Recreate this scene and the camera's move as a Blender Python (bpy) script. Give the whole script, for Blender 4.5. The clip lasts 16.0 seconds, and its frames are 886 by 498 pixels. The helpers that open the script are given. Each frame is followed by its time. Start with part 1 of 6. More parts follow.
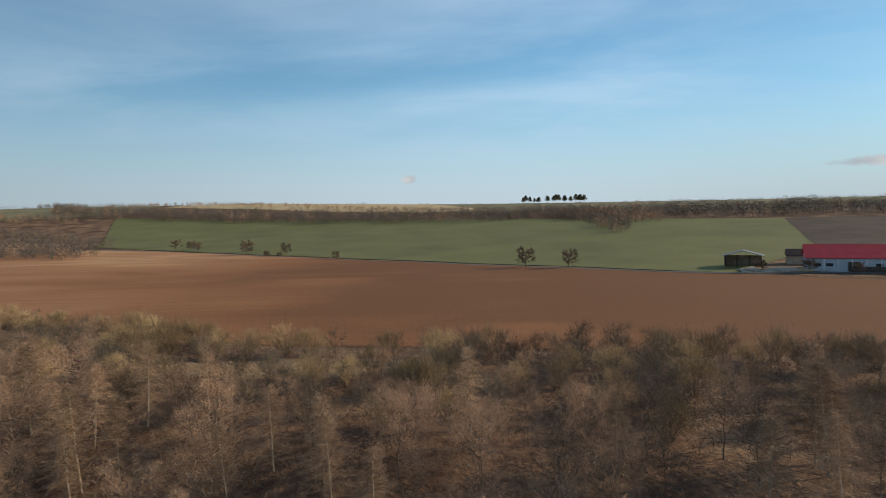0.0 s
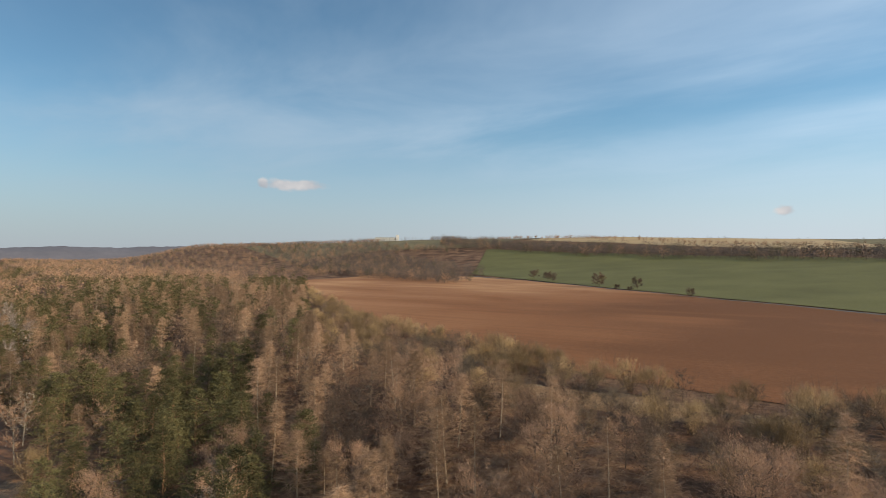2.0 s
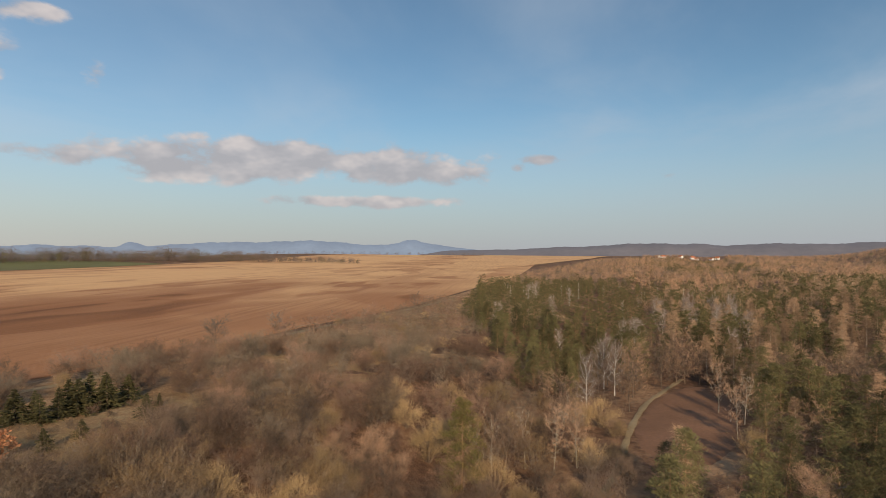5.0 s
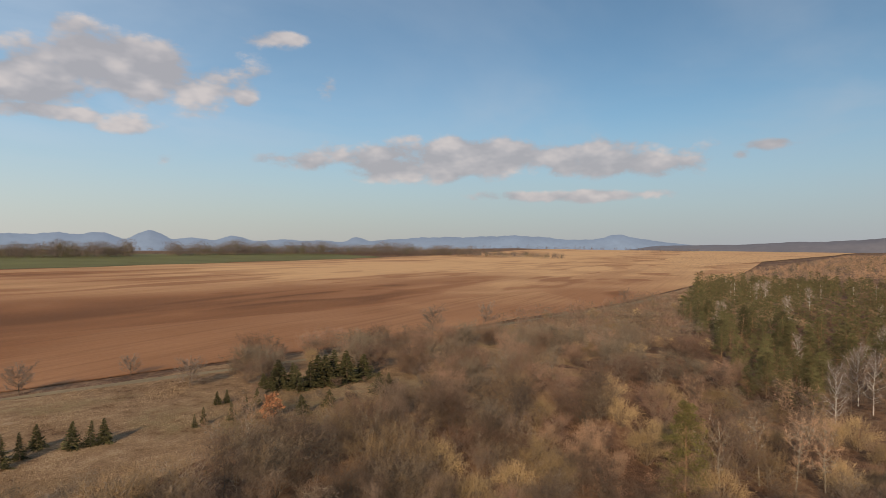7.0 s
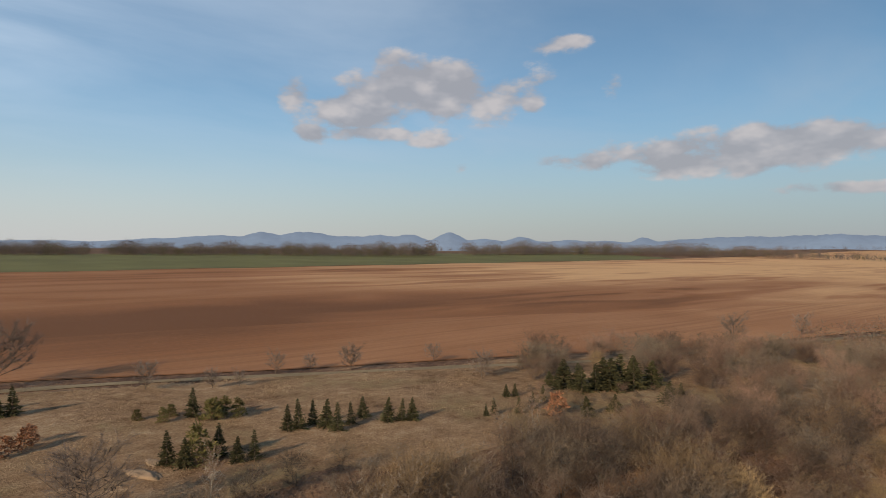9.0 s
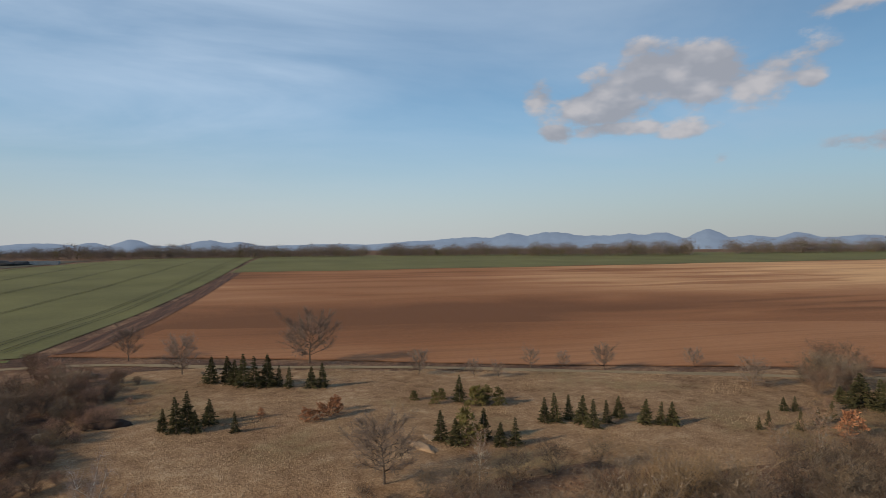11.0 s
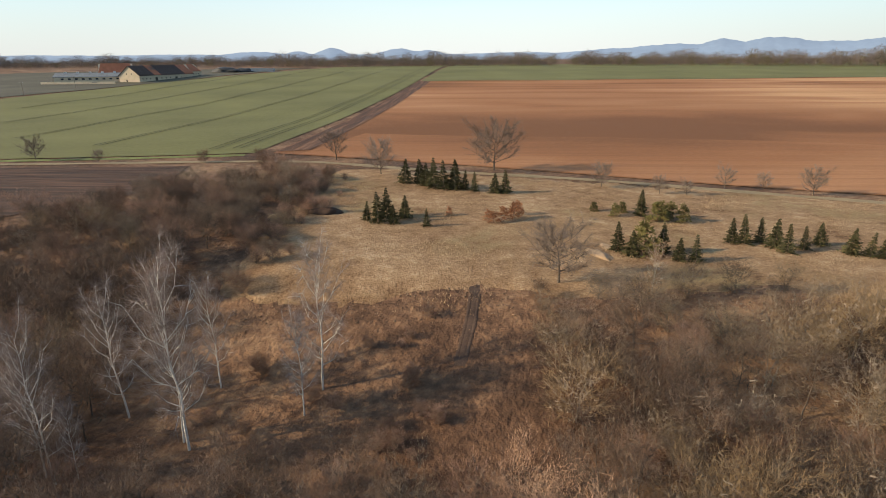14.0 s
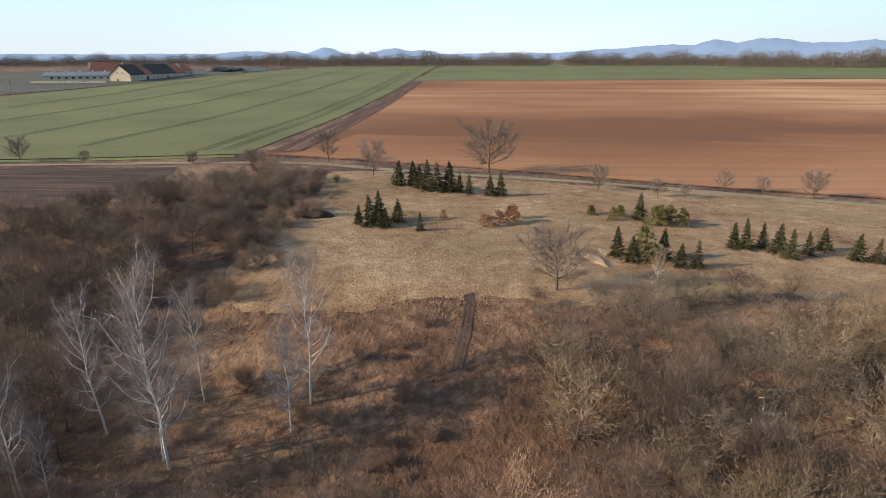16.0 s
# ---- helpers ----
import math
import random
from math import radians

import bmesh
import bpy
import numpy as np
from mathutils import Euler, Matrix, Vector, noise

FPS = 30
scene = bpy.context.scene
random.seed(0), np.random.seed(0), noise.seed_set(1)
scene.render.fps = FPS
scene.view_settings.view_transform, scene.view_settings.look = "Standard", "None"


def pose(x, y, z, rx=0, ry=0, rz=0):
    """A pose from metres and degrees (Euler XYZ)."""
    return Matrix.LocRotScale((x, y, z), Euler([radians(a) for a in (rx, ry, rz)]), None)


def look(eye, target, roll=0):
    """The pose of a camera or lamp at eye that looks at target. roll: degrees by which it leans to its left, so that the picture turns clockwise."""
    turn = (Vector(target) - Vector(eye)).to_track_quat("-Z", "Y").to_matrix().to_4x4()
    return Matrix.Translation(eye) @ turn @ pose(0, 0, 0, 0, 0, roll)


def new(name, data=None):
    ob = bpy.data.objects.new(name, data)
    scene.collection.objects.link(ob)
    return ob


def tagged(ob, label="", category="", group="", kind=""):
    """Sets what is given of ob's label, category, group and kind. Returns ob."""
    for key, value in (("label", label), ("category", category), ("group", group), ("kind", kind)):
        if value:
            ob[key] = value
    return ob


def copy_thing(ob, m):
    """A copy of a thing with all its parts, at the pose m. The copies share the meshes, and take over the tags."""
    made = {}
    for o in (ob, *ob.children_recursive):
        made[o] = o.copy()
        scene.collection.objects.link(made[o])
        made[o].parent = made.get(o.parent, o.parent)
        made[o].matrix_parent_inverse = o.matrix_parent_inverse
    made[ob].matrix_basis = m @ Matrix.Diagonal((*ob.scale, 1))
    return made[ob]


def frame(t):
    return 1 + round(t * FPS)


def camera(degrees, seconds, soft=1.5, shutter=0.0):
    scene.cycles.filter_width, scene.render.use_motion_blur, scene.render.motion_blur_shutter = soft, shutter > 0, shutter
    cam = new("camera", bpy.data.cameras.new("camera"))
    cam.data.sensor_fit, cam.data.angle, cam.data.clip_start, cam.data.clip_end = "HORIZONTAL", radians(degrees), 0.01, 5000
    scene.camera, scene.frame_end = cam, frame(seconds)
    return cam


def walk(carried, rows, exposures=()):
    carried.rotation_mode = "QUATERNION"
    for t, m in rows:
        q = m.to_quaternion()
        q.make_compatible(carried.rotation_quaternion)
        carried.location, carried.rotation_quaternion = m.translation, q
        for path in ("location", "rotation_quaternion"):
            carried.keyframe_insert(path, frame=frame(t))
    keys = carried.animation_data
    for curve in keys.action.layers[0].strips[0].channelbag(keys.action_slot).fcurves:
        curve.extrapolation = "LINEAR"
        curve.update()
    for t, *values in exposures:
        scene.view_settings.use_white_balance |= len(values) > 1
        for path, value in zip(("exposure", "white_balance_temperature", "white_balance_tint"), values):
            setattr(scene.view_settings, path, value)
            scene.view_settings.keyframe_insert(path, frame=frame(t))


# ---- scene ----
cam = camera(73.3, 16.0, soft=0.85, shutter=0.15)
PATH = [
    (0, (-2.492, 1.207, 24.519), (-2.524, 3.204, 24.420), -1.4),
    (0.5, (-2.156, 0.728, 24.513), (-2.490, 2.699, 24.459), -1.4),
    (1, (-1.839, 0.374, 24.496), (-2.424, 2.287, 24.485), -1.1),
    (1.5, (-1.499, 0.225, 24.495), (-2.363, 2.028, 24.517), -0.5),
    (2, (-1.328, 0.343, 24.657), (-2.442, 2.004, 24.684), -0),
    (2.5, (-1.373, 0.252, 24.688), (-2.705, 1.743, 24.716), 0.1),
    (3, (-1.655, 0.117, 24.633), (-3.222, 1.360, 24.661), 0.3),
    (3.5, (-1.836, 0.284, 24.584), (-3.672, 1.077, 24.607), 0.5),
    (4, (-1.759, 0.523, 24.582), (-3.730, 0.861, 24.598), -0),
    (4.2, (-1.606, 0.565, 24.566), (-3.597, 0.753, 24.582), -0.1),
    (6.3, (-0.163, -0.634, 24.094), (-2.074, -1.223, 24.104), 0.3),
    (6.5, (-0.071, -0.772, 24.092), (-1.955, -1.442, 24.099), 0.3),
    (7, (-0.041, -1.132, 24.11), (-1.851, -1.982, 24.110), 0.2),
    (7.5, (-0.326, -1.431, 24.11), (-2.040, -2.462, 24.109), 0.4),
    (8, (-0.703, -1.651, 24.088), (-2.278, -2.883, 24.087), 0.2),
    (8.5, (-0.794, -1.746, 24.04), (-2.202, -3.166, 24.037), 0.3),
    (9, (-0.783, -1.885, 23.989), (-2.014, -3.461, 23.987), 0.3),
    (9.2, (-0.676, -1.842, 23.98), (-1.835, -3.472, 23.975), 0.5),
    (11.3, (1.095, -0.333, 23.856), (0.715, -2.297, 23.858), -0.3),
    (11.5, (1.133, -0.141, 23.848), (0.843, -2.120, 23.851), -0.1),
    (12, (1.029, 0.455, 23.759), (0.993, -1.545, 23.762), -0.3),
    (12.5, (0.859, 1.072, 23.564), (1.003, -0.923, 23.562), -0.4),
    (13, (0.905, 1.158, 23.381), (1.034, -0.830, 23.200), -0.4),
    (13.5, (0.991, 0.909, 23.351), (1.102, -1.003, 22.775), -0.4),
    (14, (0.998, 0.777, 23.368), (1.099, -1.125, 22.759), -0.4),
    (14.5, (1.001, 0.619, 23.34), (1.097, -1.282, 22.726), -0.3),
    (15, (0.944, 0.158, 23.333), (1.035, -1.743, 22.719), -0.3),
    (15.5, (0.953, -0.652, 23.31), (1.040, -2.554, 22.698), -0.3),
    (16, (1.112, -1.707, 23.294), (1.193, -3.610, 22.685), -0.2),
]
EXPOSURES = [(0.0, 0.0, 6480, 8), (2.0, 0.12, 6800, 12), (3.0, 0.17, 7080, 15), (4.0, 0.08, 7230, 17), (6.5, -0.04, 7200, 17), (9.0, -0.18, 6830, 15), (11.5, -0.28, 6600, 14),
             (12.6, -0.36, 6600, 14), (13.05, -0.42, 6750, 14), (13.5, -0.08, 6900, 13), (13.9, 0.58, 6900, 12), (15.0, 0.63, 6950, 12), (16.0, 0.64, 6150, 12)]
walk(cam, [(t, look(eye, target, roll)) for t, eye, target, roll in PATH], EXPOSURES)

# ---- world and sun ----
SUN_ELEVATION, SUN_AZIMUTH = 23.0, 78.0   # azimuth clockwise from +y
to_sun = Vector((math.sin(radians(SUN_AZIMUTH)) * math.cos(radians(SUN_ELEVATION)),
                 math.cos(radians(SUN_AZIMUTH)) * math.cos(radians(SUN_ELEVATION)),
                 math.sin(radians(SUN_ELEVATION))))
sun = new("sun", bpy.data.lights.new("sun", "SUN"))
sun.data.energy, sun.data.angle, sun.data.color = 4.15, radians(0.6), (1.0, 0.845, 0.605)
sun.matrix_basis = look(to_sun * 100, (0, 0, 0))


class Nodes:
    """Short hand for building a node tree."""

    def __init__(self, tree):
        self.tree = tree

    def add(self, kind, links=None, **props):
        n = self.tree.nodes.new(kind)
        for key, value in props.items():
            setattr(n, key, value)
        for key, value in (links or {}).items():
            self.put(n.inputs[key], value)
        return n

    def put(self, socket, value):
        if isinstance(value, bpy.types.NodeSocket):
            self.tree.links.new(value, socket)
        elif isinstance(value, bpy.types.Node):
            self.tree.links.new(value.outputs[0], socket)
        else:
            socket.default_value = value

    def math(self, op, a, b=0.0, c=0.0, clamp=False):
        n = self.add("ShaderNodeMath", {0: a, 1: b, 2: c}, operation=op)
        n.use_clamp = clamp
        return n.outputs[0]

    def vmath(self, op, a, b=(0, 0, 0)):
        return self.add("ShaderNodeVectorMath", {0: a, 1: b}, operation=op)

    def noise(self, vec, scale, detail=4.0, rough=0.55, distort=0.0):
        return self.add("ShaderNodeTexNoise", {"Vector": vec, "Scale": scale, "Detail": detail, "Roughness": rough,
                                               "Distortion": distort}).outputs[0]

    def ramp(self, fac, stops):
        n = self.add("ShaderNodeValToRGB", {0: fac})
        el = n.color_ramp.elements
        while len(el) < len(stops):
            el.new(0.5)
        for e, (p, c) in zip(el, stops):
            e.position, e.color = p, (*c, 1.0)
        return n.outputs[0]

    def mix(self, fac, a, b, blend="MIX"):
        n = self.add("ShaderNodeMix", data_type="RGBA", blend_type=blend)
        self.put(n.inputs[0], fac)
        for i, v in ((6, a), (7, b)):
            self.put(n.inputs[i], (*v, 1.0) if isinstance(v, tuple) and len(v) == 3 else v)
        return n.outputs[2]

    def span(self, v, lo, hi, a=0.0, b=1.0):
        n = self.add("ShaderNodeMapRange", {0: v, 1: lo, 2: hi, 3: a, 4: b}, interpolation_type="SMOOTHSTEP")
        return n.outputs[0]


def bearing(az, el):
    """Unit vector to azimuth az (degrees left of +y) and elevation el."""
    a, e = radians(az), radians(el)
    return Vector((-math.sin(a) * math.cos(e), math.cos(a) * math.cos(e), math.sin(e)))


def build_world():
    world = bpy.data.worlds.new("sky")
    scene.world = world
    world.use_nodes = True
    world.node_tree.nodes.clear()
    n = Nodes(world.node_tree)
    sky = n.add("ShaderNodeTexSky", sky_type="NISHITA", sun_disc=False, sun_elevation=radians(SUN_ELEVATION),
                sun_rotation=radians(SUN_AZIMUTH), altitude=300, air_density=1.0, dust_density=0.3, ozone_density=1.0)
    ray = n.add("ShaderNodeTexCoord").outputs["Generated"]
    sep = n.add("ShaderNodeSeparateXYZ", {0: ray})
    x, y, z = sep.outputs
    high = n.math("MAXIMUM", z, 0.0)
    flat = n.math("DIVIDE", 1.0, n.math("ADD", high, 0.10))
    plane = n.add("ShaderNodeCombineXYZ", {0: n.math("MULTIPLY", x, flat), 1: n.math("MULTIPLY", y, flat), 2: 0.3})
    # thin high veil, drawn out in one direction
    drawn = n.add("ShaderNodeMapping", {"Vector": plane.outputs[0], "Rotation": (0, 0, radians(62)), "Scale": (0.60, 0.95, 1.0)}).outputs[0]
    veil = n.span(n.noise(drawn, 1.0, 6.0, 0.56, 0.35), 0.30, 0.78)
    patch = n.span(n.noise(plane.outputs[0], 0.35, 2.0), 0.36, 0.62, 0.35, 1.0)
    veil = n.math("ADD", n.math("MULTIPLY", veil, patch), n.span(y, 0.0, -0.95, 0.0, 0.12), clamp=True)
    low = n.span(z, 0.02, 0.22)
    blue = n.mix(1.0, sky.outputs[0], (0.84, 1.20, 1.32), "MULTIPLY")
    sky_col = n.mix(n.math("MULTIPLY", veil, n.math("MULTIPLY", low, 0.56)), blue, (5.9, 7.4, 8.9))
    haze = n.span(z, -0.02, 0.24, 0.92, 0.0)
    air = n.mix(n.span(y, 0.2, -0.85), (4.75, 5.4, 6.55), (5.0, 5.25, 5.55))
    sky_col = n.mix(haze, sky_col, air)
    west = n.math("SUBTRACT", n.span(x, -0.95, 0.0, 0.74, 1.10), n.span(x, 0.1, 0.6, 0.0, 0.14))
    west = n.math("ADD", west, n.span(y, 0.0, -0.9, 0.0, 0.10))
    sky_col = n.vmath("SCALE", sky_col).outputs[0]
    n.put(sky_col.node.inputs["Scale"], west)
    # heaped clouds: soft ellipses broken by noise
    puff = n.noise(n.add("ShaderNodeMapping", {"Vector": ray, "Scale": (1, 1, 1.9)}).outputs[0], 13.0, 7.0, 0.58)
    big = n.noise(n.add("ShaderNodeMapping", {"Vector": ray, "Scale": (1, 1, 2.2)}).outputs[0], 5.0, 3.0, 0.5)
    total = None
    for az, el, half_w, half_h, dense in CLOUDS:
        c = bearing(az, el)
        side = Vector((math.cos(radians(az)), math.sin(radians(az)), 0))
        du = n.vmath("DOT_PRODUCT", ray, tuple(side)).outputs["Value"]
        dz = n.math("SUBTRACT", z, c.z)
        ahead = n.vmath("DOT_PRODUCT", ray, tuple(c)).outputs["Value"]
        du = n.math("DIVIDE", du, math.sin(radians(half_w)))
        dz = n.math("DIVIDE", dz, math.sin(radians(half_h)))
        r = n.math("SQRT", n.math("ADD", n.math("MULTIPLY", du, du), n.math("MULTIPLY", dz, dz)))
        m = n.span(r, 0.0, 1.5, dense, 0.0)
        m = n.math("MULTIPLY", m, n.math("GREATER_THAN", ahead, 0.5))
        total = m if total is None else n.math("MAXIMUM", total, m)
    body = n.math("ADD", total, n.math("ADD", n.math("MULTIPLY", n.math("SUBTRACT", puff, 0.5), 2.2),
                                       n.math("MULTIPLY", n.math("SUBTRACT", big, 0.5), 1.1)))
    cover = n.math("MULTIPLY", n.span(body, 0.38, 0.85), n.span(total, 0.02, 0.3))
    # towards the light the cloud thins out: its tops are bright, its undersides grey
    ahead_of = n.vmath("ADD", ray, (0.012, 0.004, 0.020)).outputs[0]
    puff_up = n.noise(n.add("ShaderNodeMapping", {"Vector": ahead_of, "Scale": (1, 1, 1.9)}).outputs[0], 13.0, 3.0, 0.5)
    puff_low = n.noise(n.add("ShaderNodeMapping", {"Vector": ray, "Scale": (1, 1, 1.9)}).outputs[0], 13.0, 3.0, 0.5)
    relief = n.math("SUBTRACT", puff_low, puff_up)
    lit = n.ramp(n.math("ADD", n.math("MULTIPLY", relief, 1.5), n.math("ADD", n.math("MULTIPLY", puff, 0.3), 0.35)),
                 [(0.34, (3.95, 4.2, 4.65)), (0.54, (4.65, 4.85, 5.25)), (0.84, (6.3, 6.25, 6.35))])
    sky_col = n.mix(n.math("MULTIPLY", cover, 0.9), sky_col, lit)
    bg = n.add("ShaderNodeBackground", {"Color": sky_col, "Strength": 0.098})
    n.add("ShaderNodeOutputWorld", {"Surface": bg.outputs[0]})


# azimuth, elevation, half width, half height, density
CLOUDS = [(139.5, 14.4, 5.5, 2.2, 1.20), (143.4, 14.9, 10.5, 3.3, 1.25), (149.9, 12.7, 7.5, 2.2, 1.15), (138.0, 14.4, 6.4, 2.6, 1.15), (155.9, 14.1, 2.3, 2.3, 0.95), (147.7, 10.8, 7.7, 1.1, 1.00), (154.3, 10.7, 2.1, 1.1, 1.00), (133.7, 13.5, 1.6, 1.1, 1.00), (147.2, 17.5, 3.1, 1.2, 0.80),
          (130.5, 18.8, 3.0, 0.8, 0.70), (126.1, 14.7, 1.4, 1.6, 0.65), (109.8, 8.6, 18.7, 2.0, 1.20), (109.8, 9.3, 9.1, 1.2, 1.15), (118.5, 7.7, 7.5, 1.8, 1.15), (100.7, 7.8, 10.3, 1.6, 1.05), (128.2, 8.1, 4.4, 1.1, 0.75), (102.2, 5.0, 11.7, 0.7, 0.85),
          (85.7, 8.9, 2.3, 0.6, 0.90), (88.5, 8.2, 1.2, 0.6, 0.65), (144.1, 10.2, 2.9, 0.8, 0.80), (132.1, 18.5, 3.0, 0.8, 0.65), (140.3, 7.9, 1.6, 1.0, 0.60), (85.9, 8.8, 2.9, 0.7, 0.90), (75.1, 7.1, 1.3, 0.6, 0.65), (70.9, 9.8, 1.2, 0.4, 0.55),
          (118.0, 10.4, 1.4, 0.6, 0.55), (47.5, 6.7, 3.1, 0.7, 0.85), (50.7, 6.7, 0.7, 0.6, 0.65), (3.9, 3.9, 1.0, 0.6, 0.80), (-34.4, 3.8, 4.2, 0.6, 0.95), (210.7, 9.1, 3.9, 1.2, 1.00), (211.8, 9.5, 2.0, 1.0, 0.85),
          (204.5, 11.4, 1.6, 0.6, 0.55)]
build_world()

# ---- materials ----


def surface(name, stops, scale, fine=8.0, rough=0.9, bump=0.3, bump_scale=20.0, bump_dist=0.05, spread=0.0, stretch=(1, 1, 1), turn=0.0,
            island=0.0):
    """Rough matter: colours over noise at two scales, and relief."""
    m = bpy.data.materials.new(name)
    m.use_nodes = True
    n = Nodes(m.node_tree)
    bsdf = m.node_tree.nodes["Principled BSDF"]
    co = n.add("ShaderNodeTexCoord").outputs["Object"]
    co = n.add("ShaderNodeMapping", {"Vector": co, "Rotation": (0, 0, radians(turn)), "Scale": stretch}).outputs[0]
    a = n.noise(co, scale, 5.0, 0.55, 0.2)
    b = n.noise(co, scale * fine, 4.0, 0.6)
    f = n.math("ADD", n.math("MULTIPLY", a, 0.62), n.math("MULTIPLY", b, 0.38))
    if spread:
        f = n.math("ADD", f, n.math("MULTIPLY", n.math("SUBTRACT", n.add("ShaderNodeObjectInfo").outputs["Random"], 0.5), spread))
    if island:
        f = n.math("ADD", f, n.math("MULTIPLY", n.math("SUBTRACT", n.add("ShaderNodeNewGeometry").outputs["Random Per Island"], 0.5), island))
    n.put(bsdf.inputs["Base Color"], n.ramp(f, stops))
    bsdf.inputs["Roughness"].default_value = rough
    bsdf.inputs["Specular IOR Level"].default_value = 0.2
    if bump:
        h = n.noise(co, bump_scale, 4.0, 0.6)
        n.put(bsdf.inputs["Normal"], n.add("ShaderNodeBump", {"Strength": bump, "Distance": bump_dist, "Height": h}))
    return m


def three(c, lo=0.6, hi=1.5, a=0.34, b=0.66):
    return [(a, tuple(v * lo for v in c)), (0.5, c), (b, tuple(min(v * hi, 0.95) for v in c))]


